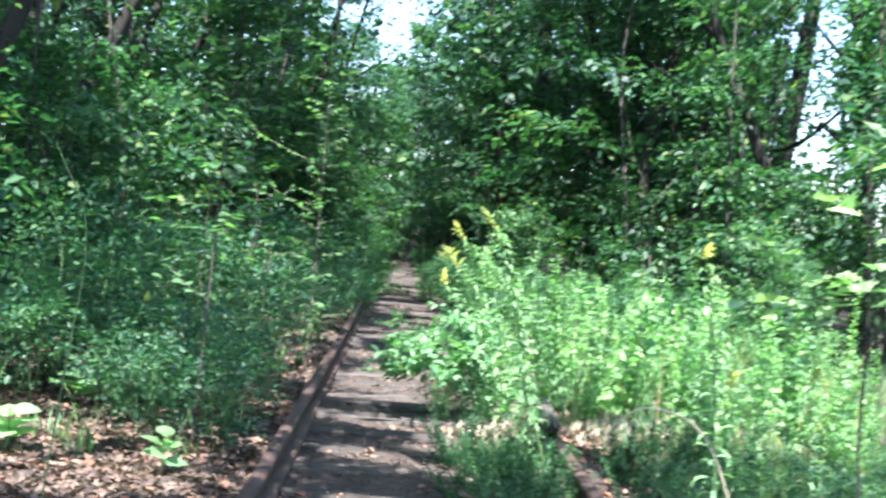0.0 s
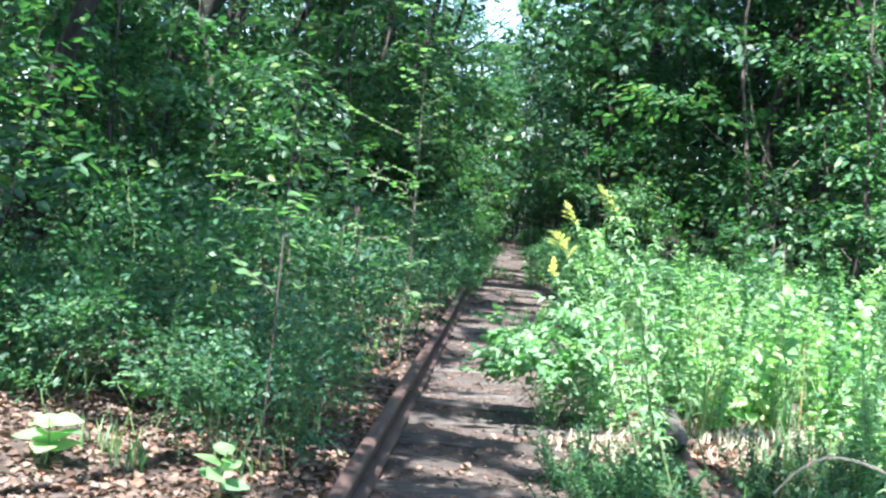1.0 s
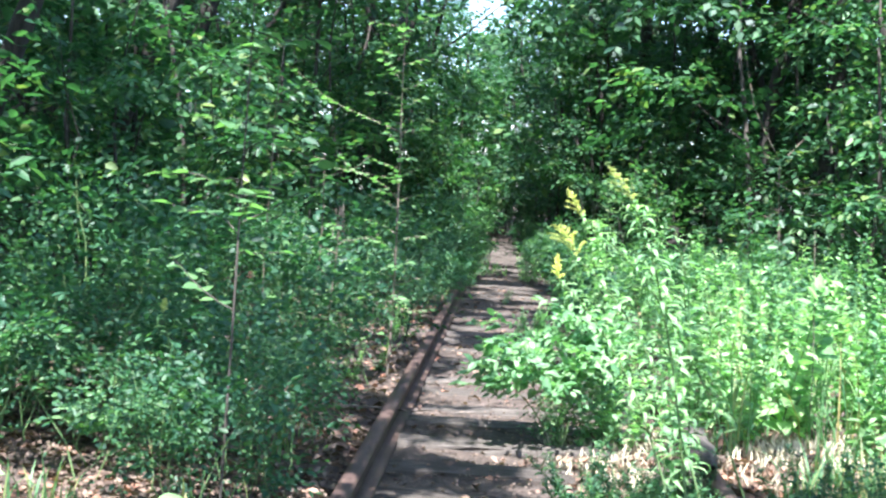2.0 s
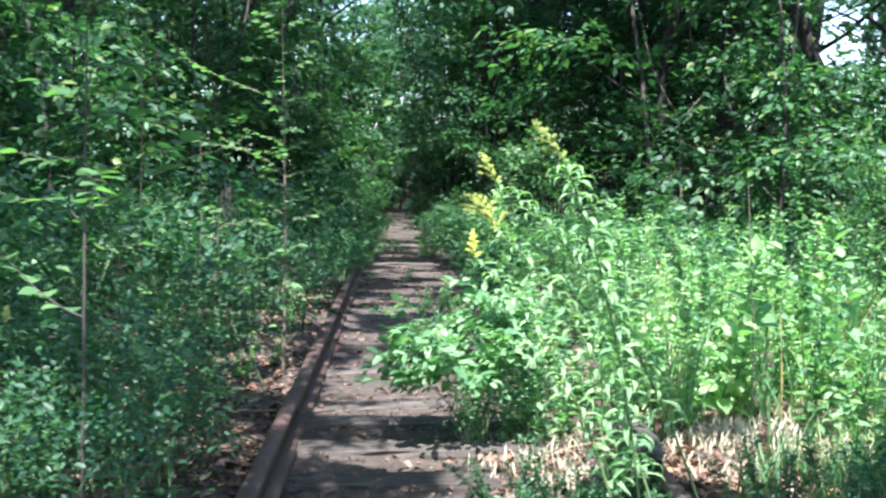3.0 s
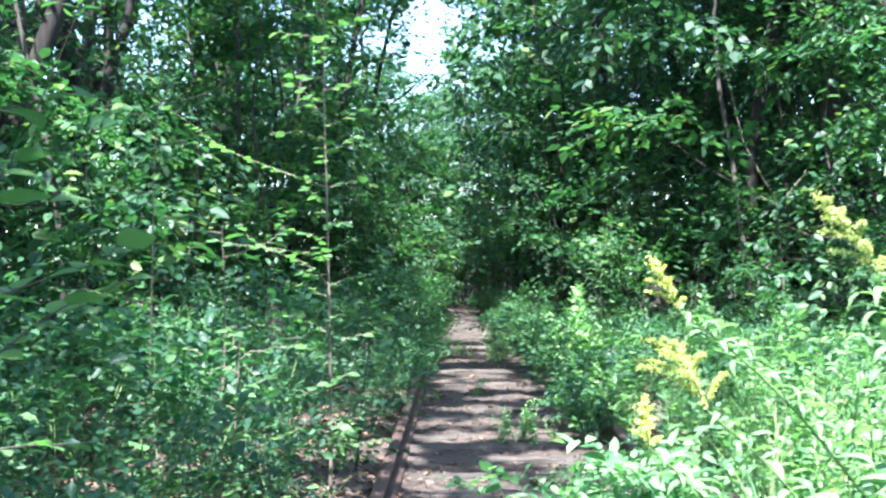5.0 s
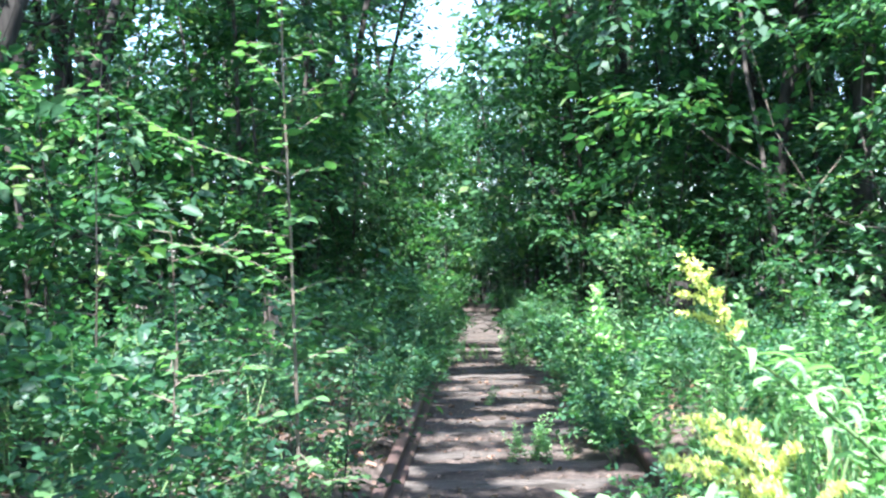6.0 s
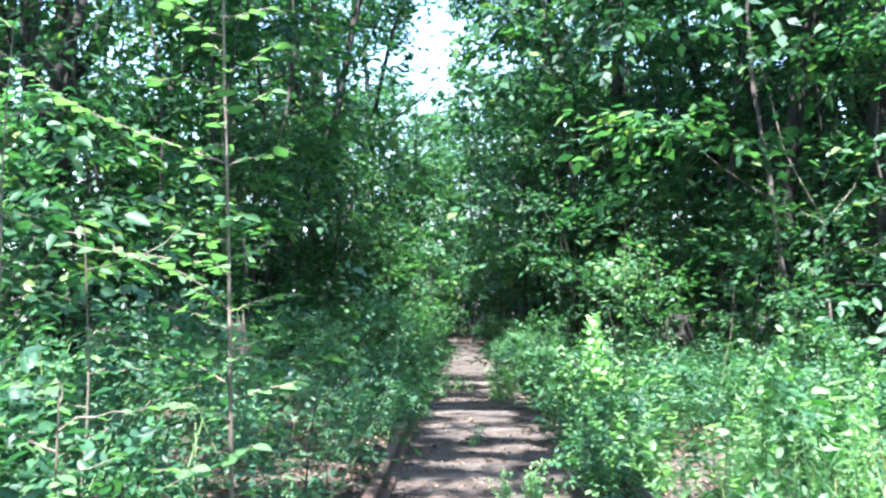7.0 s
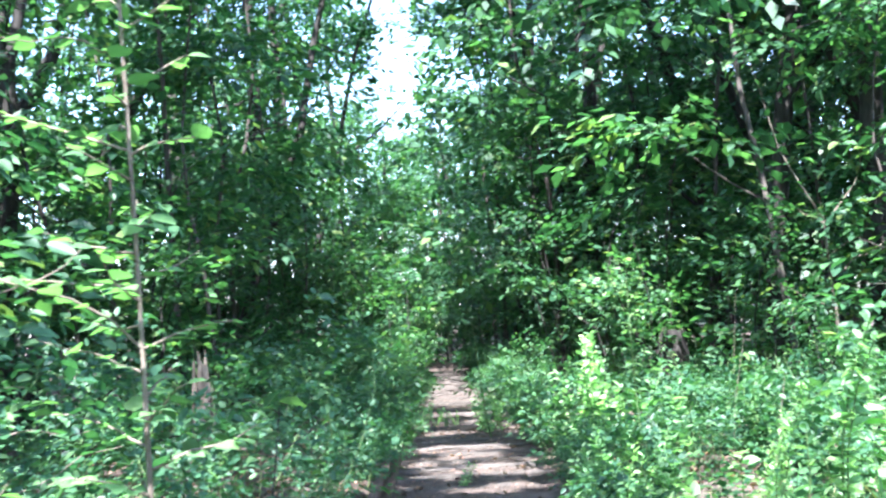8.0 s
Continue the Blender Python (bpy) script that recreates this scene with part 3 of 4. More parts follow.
forked_tree((-7.3, 26.8, -0.1), [[(-6.95, 26.8, 4.6), (-7.5, 26.8, 5.9), (-7.7, 26.6, 8.5), (-8.0, 26.4, 12.0)], [(-6.95, 26.8, 4.6), (-7.05, 26.9, 6.3), (-6.9, 27.2, 9.0), (-7.0, 27.4, 12.5)], [(-6.95, 26.8, 4.6), (-6.35, 26.8, 5.4), (-5.95, 26.6, 6.3), (-5.3, 26.4, 9.0), (-5.0, 26.2, 12.0)]], 0.22, 60, 501, "old dark tree whose trunk forks into three stems")
forked_tree((-6.6, 25.8, -0.1), [[(-5.75, 25.8, 2.9), (-4.9, 25.8, 4.3), (-4.25, 25.8, 5.6), (-3.4, 25.6, 8.5), (-3.2, 25.4, 11.5)]], 0.16, 70, 502, "dark slim tree leaning towards the old track")
forked_tree((5.45, 16.9, -0.1), [[(4.5, 16.7, 2.2), (3.92, 16.6, 3.35), (3.46, 16.6, 4.2), (2.75, 16.4, 6.5), (2.4, 16.3, 9.5)]], 0.14, 170, 503, "old dark tree leaning over the shrubs")

# slender bowed trees, crowns out of view, added to shade the track
BOWED_SHADE = tree("tree", "slim tree bowing over the track, added for shade", 179, 12.5, 7.0, 2.9, 0.09, 10, 740, KITE, 10, 0.16, 0.7, LEAF_TREE, BARK, (0.27, 0.0), "trees of the wood")
for x, y, way, size in ((-4.5, -1.6, 0, 1.0), (-2.7, 5.4, 13, 0.55), (-4.6, 6.3, 8, 0.62), (-6.0, 8.0, 6, 0.72), (5.5, 3.0, 178, 0.72), (-4.4, 8.6, 2, 1.12), (-4.7, 12.2, -3, 1.15), (-4.9, 15.6, 4, 1.15), (-5.9, 20.2, 4, 0.95), (-3.9, 28.0, -5, 1.0), (3.7, 33.0, 183, 1.0), (-4.1, 35.5, 3, 1.0), (-2.3, 2.4, 4, 0.6), (2.4, 5.6, 180, 0.45), (6.3, 22.5, 180, 1.15), (5.6, 25.0, 183, 1.05)):
    copy_thing(BOWED_SHADE, pose(x, y, -0.02, 0, 0, way) @ Matrix.Diagonal((size, size, size, 1)))

# the wood beyond
FAR = [tree("far_tree", "distant woodland tree in dense green leaf", 180 + k, 13.0, 1.5, 4.2, 0.2, 4, 120, KITE, 7, 0.38, 1.1, LEAF_TREE, BARK, (0, 0), "trees of the wood beyond") for k in range(2)]
fr = spots(19, 26, -26, -10, -6, 60, 3.5) + spots(20, 20, 10.5, 26, 8, 60, 3.5, clear_of_sky_wedge) + spots(21, 8, -26, 26, -22, -10, 4.0)
fr += spots(22, 12, -24, -4.5, 60, 75, 3.0) + spots(23, 14, 2.6, 24, 60, 75, 3.0, clear_of_sky_wedge)
scatter(FAR, fr, 24, (0.9, 1.3), 2.0)
scatter(FAR, [(-4.5, 63), (-2.6, 66), (-0.8, 64), (1.2, 67), (3.0, 64), (-1.6, 71), (0.6, 72), (4.6, 68)], 241, (0.7, 0.8), 2.0)
scatter(FAR, [(-1.2, 56), (0.6, 58.5), (-2.6, 59), (-0.4, 61.5)], 242, (0.56, 0.64), 2.0)


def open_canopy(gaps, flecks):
    """Cuts leaves out of the crowns: gaps fitted to the camera's view, and chinks towards the sun that light chosen
    spots.
    gaps: x, y, half widths, half length, turn, lowest and highest z, share of the leaves; flecks: x, y and half widths
    of the spots to be lit and, for chinks that begin higher up, their lowest z."""
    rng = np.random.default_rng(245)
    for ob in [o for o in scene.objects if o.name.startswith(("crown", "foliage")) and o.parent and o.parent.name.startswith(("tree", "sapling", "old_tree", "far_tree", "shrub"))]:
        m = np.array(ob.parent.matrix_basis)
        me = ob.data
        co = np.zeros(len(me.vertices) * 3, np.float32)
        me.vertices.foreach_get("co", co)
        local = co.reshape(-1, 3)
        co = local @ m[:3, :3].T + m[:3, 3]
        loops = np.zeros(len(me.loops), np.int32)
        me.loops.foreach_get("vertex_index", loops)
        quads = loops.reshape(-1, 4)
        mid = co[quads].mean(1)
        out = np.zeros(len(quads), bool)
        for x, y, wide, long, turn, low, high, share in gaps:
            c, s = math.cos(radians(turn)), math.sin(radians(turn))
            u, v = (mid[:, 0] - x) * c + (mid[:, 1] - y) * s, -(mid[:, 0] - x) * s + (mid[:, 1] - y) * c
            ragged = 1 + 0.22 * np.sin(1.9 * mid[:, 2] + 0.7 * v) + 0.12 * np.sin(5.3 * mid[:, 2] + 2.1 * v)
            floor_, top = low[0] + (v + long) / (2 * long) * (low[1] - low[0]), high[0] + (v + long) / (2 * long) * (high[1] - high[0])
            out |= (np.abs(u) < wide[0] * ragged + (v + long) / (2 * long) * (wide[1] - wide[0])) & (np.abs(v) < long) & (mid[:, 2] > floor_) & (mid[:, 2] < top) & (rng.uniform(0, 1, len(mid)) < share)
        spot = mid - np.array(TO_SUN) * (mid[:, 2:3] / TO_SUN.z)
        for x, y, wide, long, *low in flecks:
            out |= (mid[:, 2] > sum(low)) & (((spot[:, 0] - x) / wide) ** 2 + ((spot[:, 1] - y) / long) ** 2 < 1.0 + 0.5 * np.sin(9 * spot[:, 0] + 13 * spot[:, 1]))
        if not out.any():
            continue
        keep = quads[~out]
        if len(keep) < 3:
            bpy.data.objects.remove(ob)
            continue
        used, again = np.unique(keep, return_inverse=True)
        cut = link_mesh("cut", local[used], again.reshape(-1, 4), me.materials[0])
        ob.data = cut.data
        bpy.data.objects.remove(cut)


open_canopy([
    # lanes lined up to fit the camera's view
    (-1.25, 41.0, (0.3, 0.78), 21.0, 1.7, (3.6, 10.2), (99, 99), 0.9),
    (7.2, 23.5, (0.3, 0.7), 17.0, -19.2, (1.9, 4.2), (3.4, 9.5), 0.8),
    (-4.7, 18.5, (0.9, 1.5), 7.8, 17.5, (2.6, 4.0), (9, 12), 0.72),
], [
    # spots picked for sun streaks; crowns are cut open towards the sun above them
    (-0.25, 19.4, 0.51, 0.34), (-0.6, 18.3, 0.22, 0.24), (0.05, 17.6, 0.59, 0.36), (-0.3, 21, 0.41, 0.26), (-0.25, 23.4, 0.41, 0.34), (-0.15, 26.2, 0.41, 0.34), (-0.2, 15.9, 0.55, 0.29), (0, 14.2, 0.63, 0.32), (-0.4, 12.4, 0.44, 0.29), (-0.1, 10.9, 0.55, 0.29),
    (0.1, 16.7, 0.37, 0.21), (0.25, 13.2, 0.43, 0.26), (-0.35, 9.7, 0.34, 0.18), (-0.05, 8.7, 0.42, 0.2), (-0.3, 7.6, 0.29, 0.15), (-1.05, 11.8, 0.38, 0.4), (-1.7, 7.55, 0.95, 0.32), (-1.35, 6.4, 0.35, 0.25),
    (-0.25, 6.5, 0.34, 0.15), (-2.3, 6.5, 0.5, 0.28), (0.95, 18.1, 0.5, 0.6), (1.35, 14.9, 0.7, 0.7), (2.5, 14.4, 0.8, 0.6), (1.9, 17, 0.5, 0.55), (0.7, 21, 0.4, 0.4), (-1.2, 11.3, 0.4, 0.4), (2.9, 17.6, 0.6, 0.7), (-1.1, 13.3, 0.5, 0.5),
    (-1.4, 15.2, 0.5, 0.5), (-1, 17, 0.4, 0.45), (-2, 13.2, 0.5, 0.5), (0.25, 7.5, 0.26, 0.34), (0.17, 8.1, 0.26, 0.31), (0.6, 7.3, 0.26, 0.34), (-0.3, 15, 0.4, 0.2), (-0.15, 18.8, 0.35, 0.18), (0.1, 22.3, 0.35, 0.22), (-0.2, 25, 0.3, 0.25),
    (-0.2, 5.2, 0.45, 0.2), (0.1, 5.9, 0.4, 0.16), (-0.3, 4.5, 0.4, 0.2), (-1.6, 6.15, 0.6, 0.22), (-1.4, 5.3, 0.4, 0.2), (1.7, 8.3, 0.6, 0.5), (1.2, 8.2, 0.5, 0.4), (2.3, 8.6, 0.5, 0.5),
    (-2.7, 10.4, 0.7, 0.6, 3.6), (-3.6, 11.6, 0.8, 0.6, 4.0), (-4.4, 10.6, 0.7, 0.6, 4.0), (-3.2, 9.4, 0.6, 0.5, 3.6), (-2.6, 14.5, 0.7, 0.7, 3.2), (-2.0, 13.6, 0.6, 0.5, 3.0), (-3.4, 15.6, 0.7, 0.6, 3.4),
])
away(SHRUBS + NEAR_SHRUBS + SAPLINGS + NEAR_SAPLINGS + BACK_TREES + TREES + HIGH_SHADE + OLD + [BOWED_SHADE] + FAR)


# ---- single leaves, shared by the plants that are seen close by ----
def leaf_mesh(name, shape, material):
    ob = link_mesh(name, shape[0], shape[1], material)
    me = ob.data
    bpy.data.objects.remove(ob)
    return me


OVATE_LEAF = leaf_mesh("ovate_leaf", BROAD, LEAF_SHRUB)
LIT_LEAF = leaf_mesh("young_leaf", BROAD, LEAF_LIT)
LANCE_LEAF = leaf_mesh("lance_leaf", LANCE, LEAF_WEED_LIT)
SOFT_LEAF = leaf_mesh("soft_leaf", BROAD, LEAF_WEED_LIT)
t_ = np.linspace(0, 1, 6)
w_ = 0.095 * np.sin(np.pi * np.clip(t_ * 0.92 + 0.06, 0, 1)) ** 0.8
CURL = (np.array([p for t, w in zip(t_, w_) for p in ((-w, 0.85 * math.sin(1.9 * t) , -0.6 * t ** 2.2 + 0.3 * w), (0, 0.85 * math.sin(1.9 * t), -0.6 * t ** 2.2), (w, 0.85 * math.sin(1.9 * t), -0.6 * t ** 2.2 + 0.3 * w))]),
        np.array([q for i in range(5) for q in ((3 * i, 3 * i + 1, 3 * i + 4, 3 * i + 3), (3 * i + 1, 3 * i + 2, 3 * i + 5, 3 * i + 4))]))
CURL_LEAF = leaf_mesh("curled_leaf", CURL, LEAF_WEED_LIT)
LOBES = [(0.0, 0.0), (0.07, 0.12), (0.2, 0.2), (0.12, 0.32), (0.34, 0.46), (0.2, 0.55), (0.36, 0.74), (0.16, 0.8), (0.0, 1.0)]
k = len(LOBES)
LOBED = (np.array([(a, b, 0.25 * a) for a, b in LOBES] + [(-a, b, 0.25 * a) for a, b in LOBES] + [(0, b, -0.02) for a, b in LOBES]),
         np.array([(2 * k + i, i, i + 1, 2 * k + i + 1) for i in range(1, k - 2)] + [(k + i, 2 * k + i, 2 * k + i + 1, k + i + 1) for i in range(1, k - 2)] + [(2 * k, 1, 2 * k + 1, k + 1), (2 * k + k - 2, k - 2, 2 * k + k - 1, 2 * k - 2)]))
LOBED_LEAF = leaf_mesh("lobed_leaf", LOBED, LEAF_WEED_LIT)


def leaf_on(parent, me, at, y, z, size):
    r = turns(np.asarray(y, float)[None], np.asarray(z, float)[None])[0]
    ob = new("leaf", me)
    ob.parent = parent
    ob.matrix_basis = Matrix.Translation([float(a) for a in at]) @ Matrix(r.tolist()).to_4x4() @ Matrix.Diagonal((size, size, size, 1))


def arch(base, top, n=9, rise=0.25):
    """A stem that rises from base and bends over to top."""
    t = np.linspace(0, 1, n)[:, None]
    base, top = np.asarray(base, float), np.asarray(top, float)
    mid = base * 0.6 + top * 0.4
    mid[2] = base[2] + (top[2] - base[2]) * (0.5 + rise)
    return (1 - t) ** 2 * base + 2 * t * (1 - t) * mid + t ** 2 * top


def goldenrod(base, top, leaves, bloom, seed, tip=(-1.0, 0.0), broad=0.7, label="tall goldenrod with a nodding yellow plume"):
    """An arching stem with drooping lance leaves and a one-sided plume of tiny yellow flowers."""
    rng = np.random.default_rng(seed)
    root = tagged(new("goldenrod"), label, "wildflower", "goldenrods among the weeds")
    line = arch(base, top, 12)
    v, f = tube(line, np.linspace(0.0055, 0.002, 12), 5)
    link_mesh("stem", v, f, STALK, root, smooth=True)
    for i in range(leaves):
        t = 0.2 + 0.8 * (i + rng.uniform(0, 0.6)) / leaves
        a = i * 2.4 + rng.uniform(-0.4, 0.4)
        leaf_on(root, CURL_LEAF, along(line, [min(t, 1.0)])[0], (math.cos(a), math.sin(a), rng.uniform(0.0, 0.6)), (rng.normal(0, 0.3), rng.normal(0, 0.3), 1), rng.uniform(0.06, 0.095) * (1.15 - 0.4 * t))
    # plume: a bowed tip with side sprays that arch out and over
    tip = np.array([tip[0], tip[1], 0.0])
    axis = arch(line[-1], line[-1] + tip * bloom * 0.75 + [0, 0, bloom * 0.9], 9, 0.1)
    stalks, at = [tube(axis, np.linspace(0.0018, 0.0008, 9), 4)], [along(axis, rng.uniform(0.05, 1.0, 320)) + rng.normal(0, 0.0034, (320, 3))]
    for i in range(11):
        t = 0.85 * i / 11
        start = along(axis, [t])[0]
        a = i * 2.4 + rng.uniform(-0.3, 0.3)
        long = bloom * broad * (1 - t) ** 0.8 * rng.uniform(0.75, 1.15)
        end = start + np.array([math.cos(a) * 0.6, math.sin(a) * 0.6, 0.4]) * long + tip * long * 0.55
        twig = arch(start, end, 7, 0.5)
        stalks.append(tube(twig, np.linspace(0.001, 0.0006, 7), 3))
        n = int(50 + 2300 * long)
        at.append(along(twig, rng.uniform(0.15, 1.0, n)) + rng.normal(0, 0.002, (n, 3)) + [0, 0, 0.002])
    at = np.concatenate(at)
    y = rng.normal(0, 1, at.shape)
    z = rng.normal(0, 1, at.shape) + [0, 0, 0.8]
    v, f = placed(KITE, at, y, z, rng.uniform(0.003, 0.006, len(at)))
    plume = link_mesh("plume", v, f, PLUME, root, "bright yellow flower plume")
    for piece in stalks:
        link_mesh("flower_twig", *piece, STALK, plume)
    return root


goldenrod((0.50, 6.85, 0.05), (0.21, 6.70, 1.29), 135, 0.125, 301, (-0.9, 0.0), 0.6)
goldenrod((0.85, 7.60, 0.05), (0.09, 7.46, 1.22), 135, 0.115, 302, (-0.65, -0.2), 0.55)
goldenrod((0.52, 7.40, 0.05), (0.01, 7.32, 0.98), 80, 0.105, 303, (-0.1, 0.0), 0.5, "short goldenrod with a golden-yellow plume")
goldenrod((0.62, 7.15, 0.05), (0.06, 7.05, 1.08), 85, 0.13, 304, (-0.7, 0.1), 1.0, "goldenrod with a dull yellow plume")
goldenrod((1.02, 5.35, 0.05), (0.84, 5.20, 1.27), 60, 0.06, 305, (0.3, 0.0), 0.6, "slim goldenrod with a small yellow head")
goldenrod((1.35, 6.30, 0.05), (1.22, 6.10, 0.72), 40, 0.08, 306, (0.5, 0.2), 0.6, "low goldenrod with a yellow head")
goldenrod((1.72, 6.40, 0.05), (1.62, 6.25, 0.75), 40, 0.09, 307, (0.5, -0.2), 0.6, "low goldenrod with a yellow head")
goldenrod((-1.55, 7.8, 0.02), (-1.62, 7.7, 0.72), 16, 0.06, 308, (0.3, -0.2), 0.6, "slender goldenrod with a faint yellow head")


# ---- weeds of the sunny patch ----
def weed(seed, height, stems, leaf_size, label, shape=LANCE, material=LEAF_WEED_LIT, spread=0.12, per_metre=62):
    """Upright leafy stalks from one root."""
    rng = np.random.default_rng(seed)
    root = tagged(new("weed"), label, "weed", "weeds of the sunny patch")
    leaves = []
    for s in range(stems):
        a = rng.uniform(0, 6.28)
        h = height * rng.uniform(0.6, 1.1)
        line = bent(rng, (math.cos(a) * 0.03, math.sin(a) * 0.03, -0.03), (math.cos(a) * spread * rng.uniform(0.5, 1.8), math.sin(a) * spread * rng.uniform(0.5, 1.8), h), 7, 0.03)
        v, f = tube(line, np.linspace(0.005, 0.0018, 7), 4)
        link_mesh("stem", v, f, STALK, root, smooth=True)
        n = int(per_metre * h)
        t = np.linspace(0.12, 1.0, n) + rng.normal(0, 0.01, n)
        b = np.arange(n) * 2.4 + rng.normal(0, 0.3, n)
        y = np.stack([np.cos(b), np.sin(b), rng.normal(0.1, 0.4, n) + 0.5 * t * t], 1)
        z = np.stack([rng.normal(0, 0.35, n), rng.normal(0, 0.35, n), np.ones(n)], 1)
        leaves.append(placed(shape, along(line, t), y, z, leaf_size * rng.uniform(0.7, 1.25, n) * (1.2 - 0.55 * t)))
    link_mesh("foliage", *joined(leaves), material, root)
    return root


WEEDS = [weed(320 + k, 0.95 + 0.12 * k, 2, 0.066 if k == 1 else 0.082, "upright leafy weed spires in bright sun", OVATE if k == 1 else LANCE, LEAF_WEED_LIT, 0.07, 80 if k == 1 else 105) for k in range(3)]
WEEDS += [weed(330 + k, 0.62, 4, 0.085, "bushy broad-leaved weed in the sunny patch", OVATE, LEAF_WEED_LIT, 0.2, 52) for k in range(3)]
rail_side = lambda x, y: not (0.3 < x < 0.75 and y > 10.8)
patch = spots(50, 32, 0.55, 3.4, 9.1, 12.6, 0.3, rail_side)
base_growth = spots(502, 58, 0.3, 3.4, 8.9, 12.6, 0.26, rail_side)
low = spots(51, 58, 0.5, 3.6, 11.6, 21.0, 0.28, lambda x, y: x > 1.2 or y > 14.0)
edge = spots(52, 16, 1.5, 3.2, 5.4, 7.3, 0.3)
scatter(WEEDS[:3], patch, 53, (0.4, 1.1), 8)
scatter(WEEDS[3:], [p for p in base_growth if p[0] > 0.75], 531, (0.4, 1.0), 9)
# darker leaves than the weeds, putting shade into the colour beside the path
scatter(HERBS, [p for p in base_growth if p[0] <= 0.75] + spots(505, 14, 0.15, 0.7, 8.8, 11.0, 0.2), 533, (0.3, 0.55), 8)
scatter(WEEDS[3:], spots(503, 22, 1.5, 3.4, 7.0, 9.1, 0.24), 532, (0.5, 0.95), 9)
scatter(WEEDS, low, 54, (0.4, 0.75), 6)
scatter(BROAD_HERBS, spots(58, 34, 1.3, 3.6, 14.8, 21.0, 0.3), 541, (0.5, 0.85), 6)
scatter(BROAD_HERBS, spots(581, 16, 1.35, 3.2, 12.6, 15.2, 0.3), 542, (0.5, 0.8), 6)
SPIRES = [weed(350 + k, 1.05, 1 + k, 0.12, "tall broad-leaved weed in bright sun", OVATE, LEAF_WEED_LIT, 0.05, 46) for k in range(2)]
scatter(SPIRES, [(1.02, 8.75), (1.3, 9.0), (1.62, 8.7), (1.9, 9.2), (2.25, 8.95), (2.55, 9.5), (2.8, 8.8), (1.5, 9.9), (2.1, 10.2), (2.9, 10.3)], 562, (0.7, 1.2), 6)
scatter(WEEDS, edge, 55, (0.3, 0.55), 8)
scatter(WEEDS[:3], [(1.45, 7.0), (1.5, 6.95), (2.4, 7.9), (2.6, 8.2), (2.2, 8.5), (0.75, 9.2), (0.9, 9.45), (1.1, 9.0), (1.0, 9.4), (1.2, 9.2), (1.45, 9.35), (1.7, 9.2), (2.0, 9.1), (1.3, 9.8), (2.9, 9.0), (0.55, 9.9)], 56, (0.6, 1.05), 5)
scatter(WEEDS[2:3], [(1.48, 7.5), (1.52, 7.56), (0.55, 7.62), (1.05, 9.3), (1.6, 9.9)], 561, (1.0, 1.12), 2)
scatter(WEEDS[3:], [(-1.15, 10.6), (-1.3, 10.3), (-1.05, 10.95), (-1.5, 10.05), (-1.2, 9.9), (0.1, 13.9), (0.25, 14.3), (-0.2, 16.9), (-0.3, 22.5), (-0.95, 12.7), (-1.1, 12.95), (-1.05, 12.4)], 57, (0.32, 0.5), 8)
scatter(WEEDS[3:], [(0.62, 14.2), (0.7, 14.5), (0.55, 14.7), (0.85, 14.1), (0.75, 15.1)], 591, (0.75, 0.95), 6)
verge = spots(59, 70, 0.3, 1.0, 10.5, 40, 0.28, lambda x, y: x > 0.62 - 0.012 * (y - 10) and not 11.4 < y < 14.0)
scatter(WEEDS[3:], verge[:35], 60, (0.4, 0.8), 8)
undergrowth(FAR_HERBS, verge[35:], 61, (0.35, 0.65), "low leafy growth over the buried rail")
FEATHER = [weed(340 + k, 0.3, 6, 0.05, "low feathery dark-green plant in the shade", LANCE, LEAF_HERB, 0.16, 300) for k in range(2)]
scatter(FEATHER, spots(64, 22, 0.92, 1.9, 6.2, 7.6, 0.2), 65, (0.7, 1.1), 6)
scatter(WEEDS[3:], spots(642, 9, 0.1, 0.5, 8.9, 9.6, 0.16), 652, (0.4, 0.7), 7)
scatter(FEATHER, spots(641, 24, 0.15, 0.66, 6.4, 7.8, 0.14), 651, (0.6, 1.0), 6)
scatter(HERBS, spots(66, 16, -1.15, -0.78, 14.6, 17.8, 0.18), 661, (0.3, 0.5), 8)
undergrowth(FAR_HERBS, spots(67, 30, -1.1, -0.6, 17.5, 27.0, 0.2), 662, (0.4, 0.7), "low leafy growth crowding the rail")
scatter(BROAD_HERBS, spots(68, 22, 0.5, 0.85, 13.6, 20.0, 0.2), 663, (0.3, 0.55), 8)
scatter(BROAD_HERBS, spots(681, 24, 0.22, 0.8, 21.6, 34.0, 0.28), 664, (0.4, 0.75), 8)
scatter(WEEDS[3:], [(0.8, 17.6), (0.95, 17.9), (0.78, 18.3), (1.05, 17.3), (1.1, 18.5), (0.9, 18.9), (1.25, 17.8)], 665, (1.15, 1.6), 5)
scatter(WEEDS[3:], [(0.14, 20.9), (0.24, 21.2), (0.2, 20.6), (0.32, 20.9)], 666, (0.5, 0.75), 6)
scatter(WEEDS[3:], [(-0.55, 21.6), (-0.42, 21.9), (-0.3, 21.7), (-0.18, 22.0), (-0.6, 22.2), (-0.5, 23.0)], 667, (0.28, 0.42), 12)
scatter(BROAD_HERBS, spots(671, 10, 1.6, 3.0, 15.8, 18.2, 0.32), 672, (0.5, 0.8), 8)
scatter(WEEDS[3:], spots(669, 12, 0.95, 2.1, 12.7, 14.4, 0.26), 670, (0.45, 0.75), 8)
scatter(WEEDS[3:], [(-0.05, 13.8), (0.1, 13.95), (0.2, 13.7), (0.34, 13.9), (0.02, 14.2)], 668, (0.25, 0.4), 12)
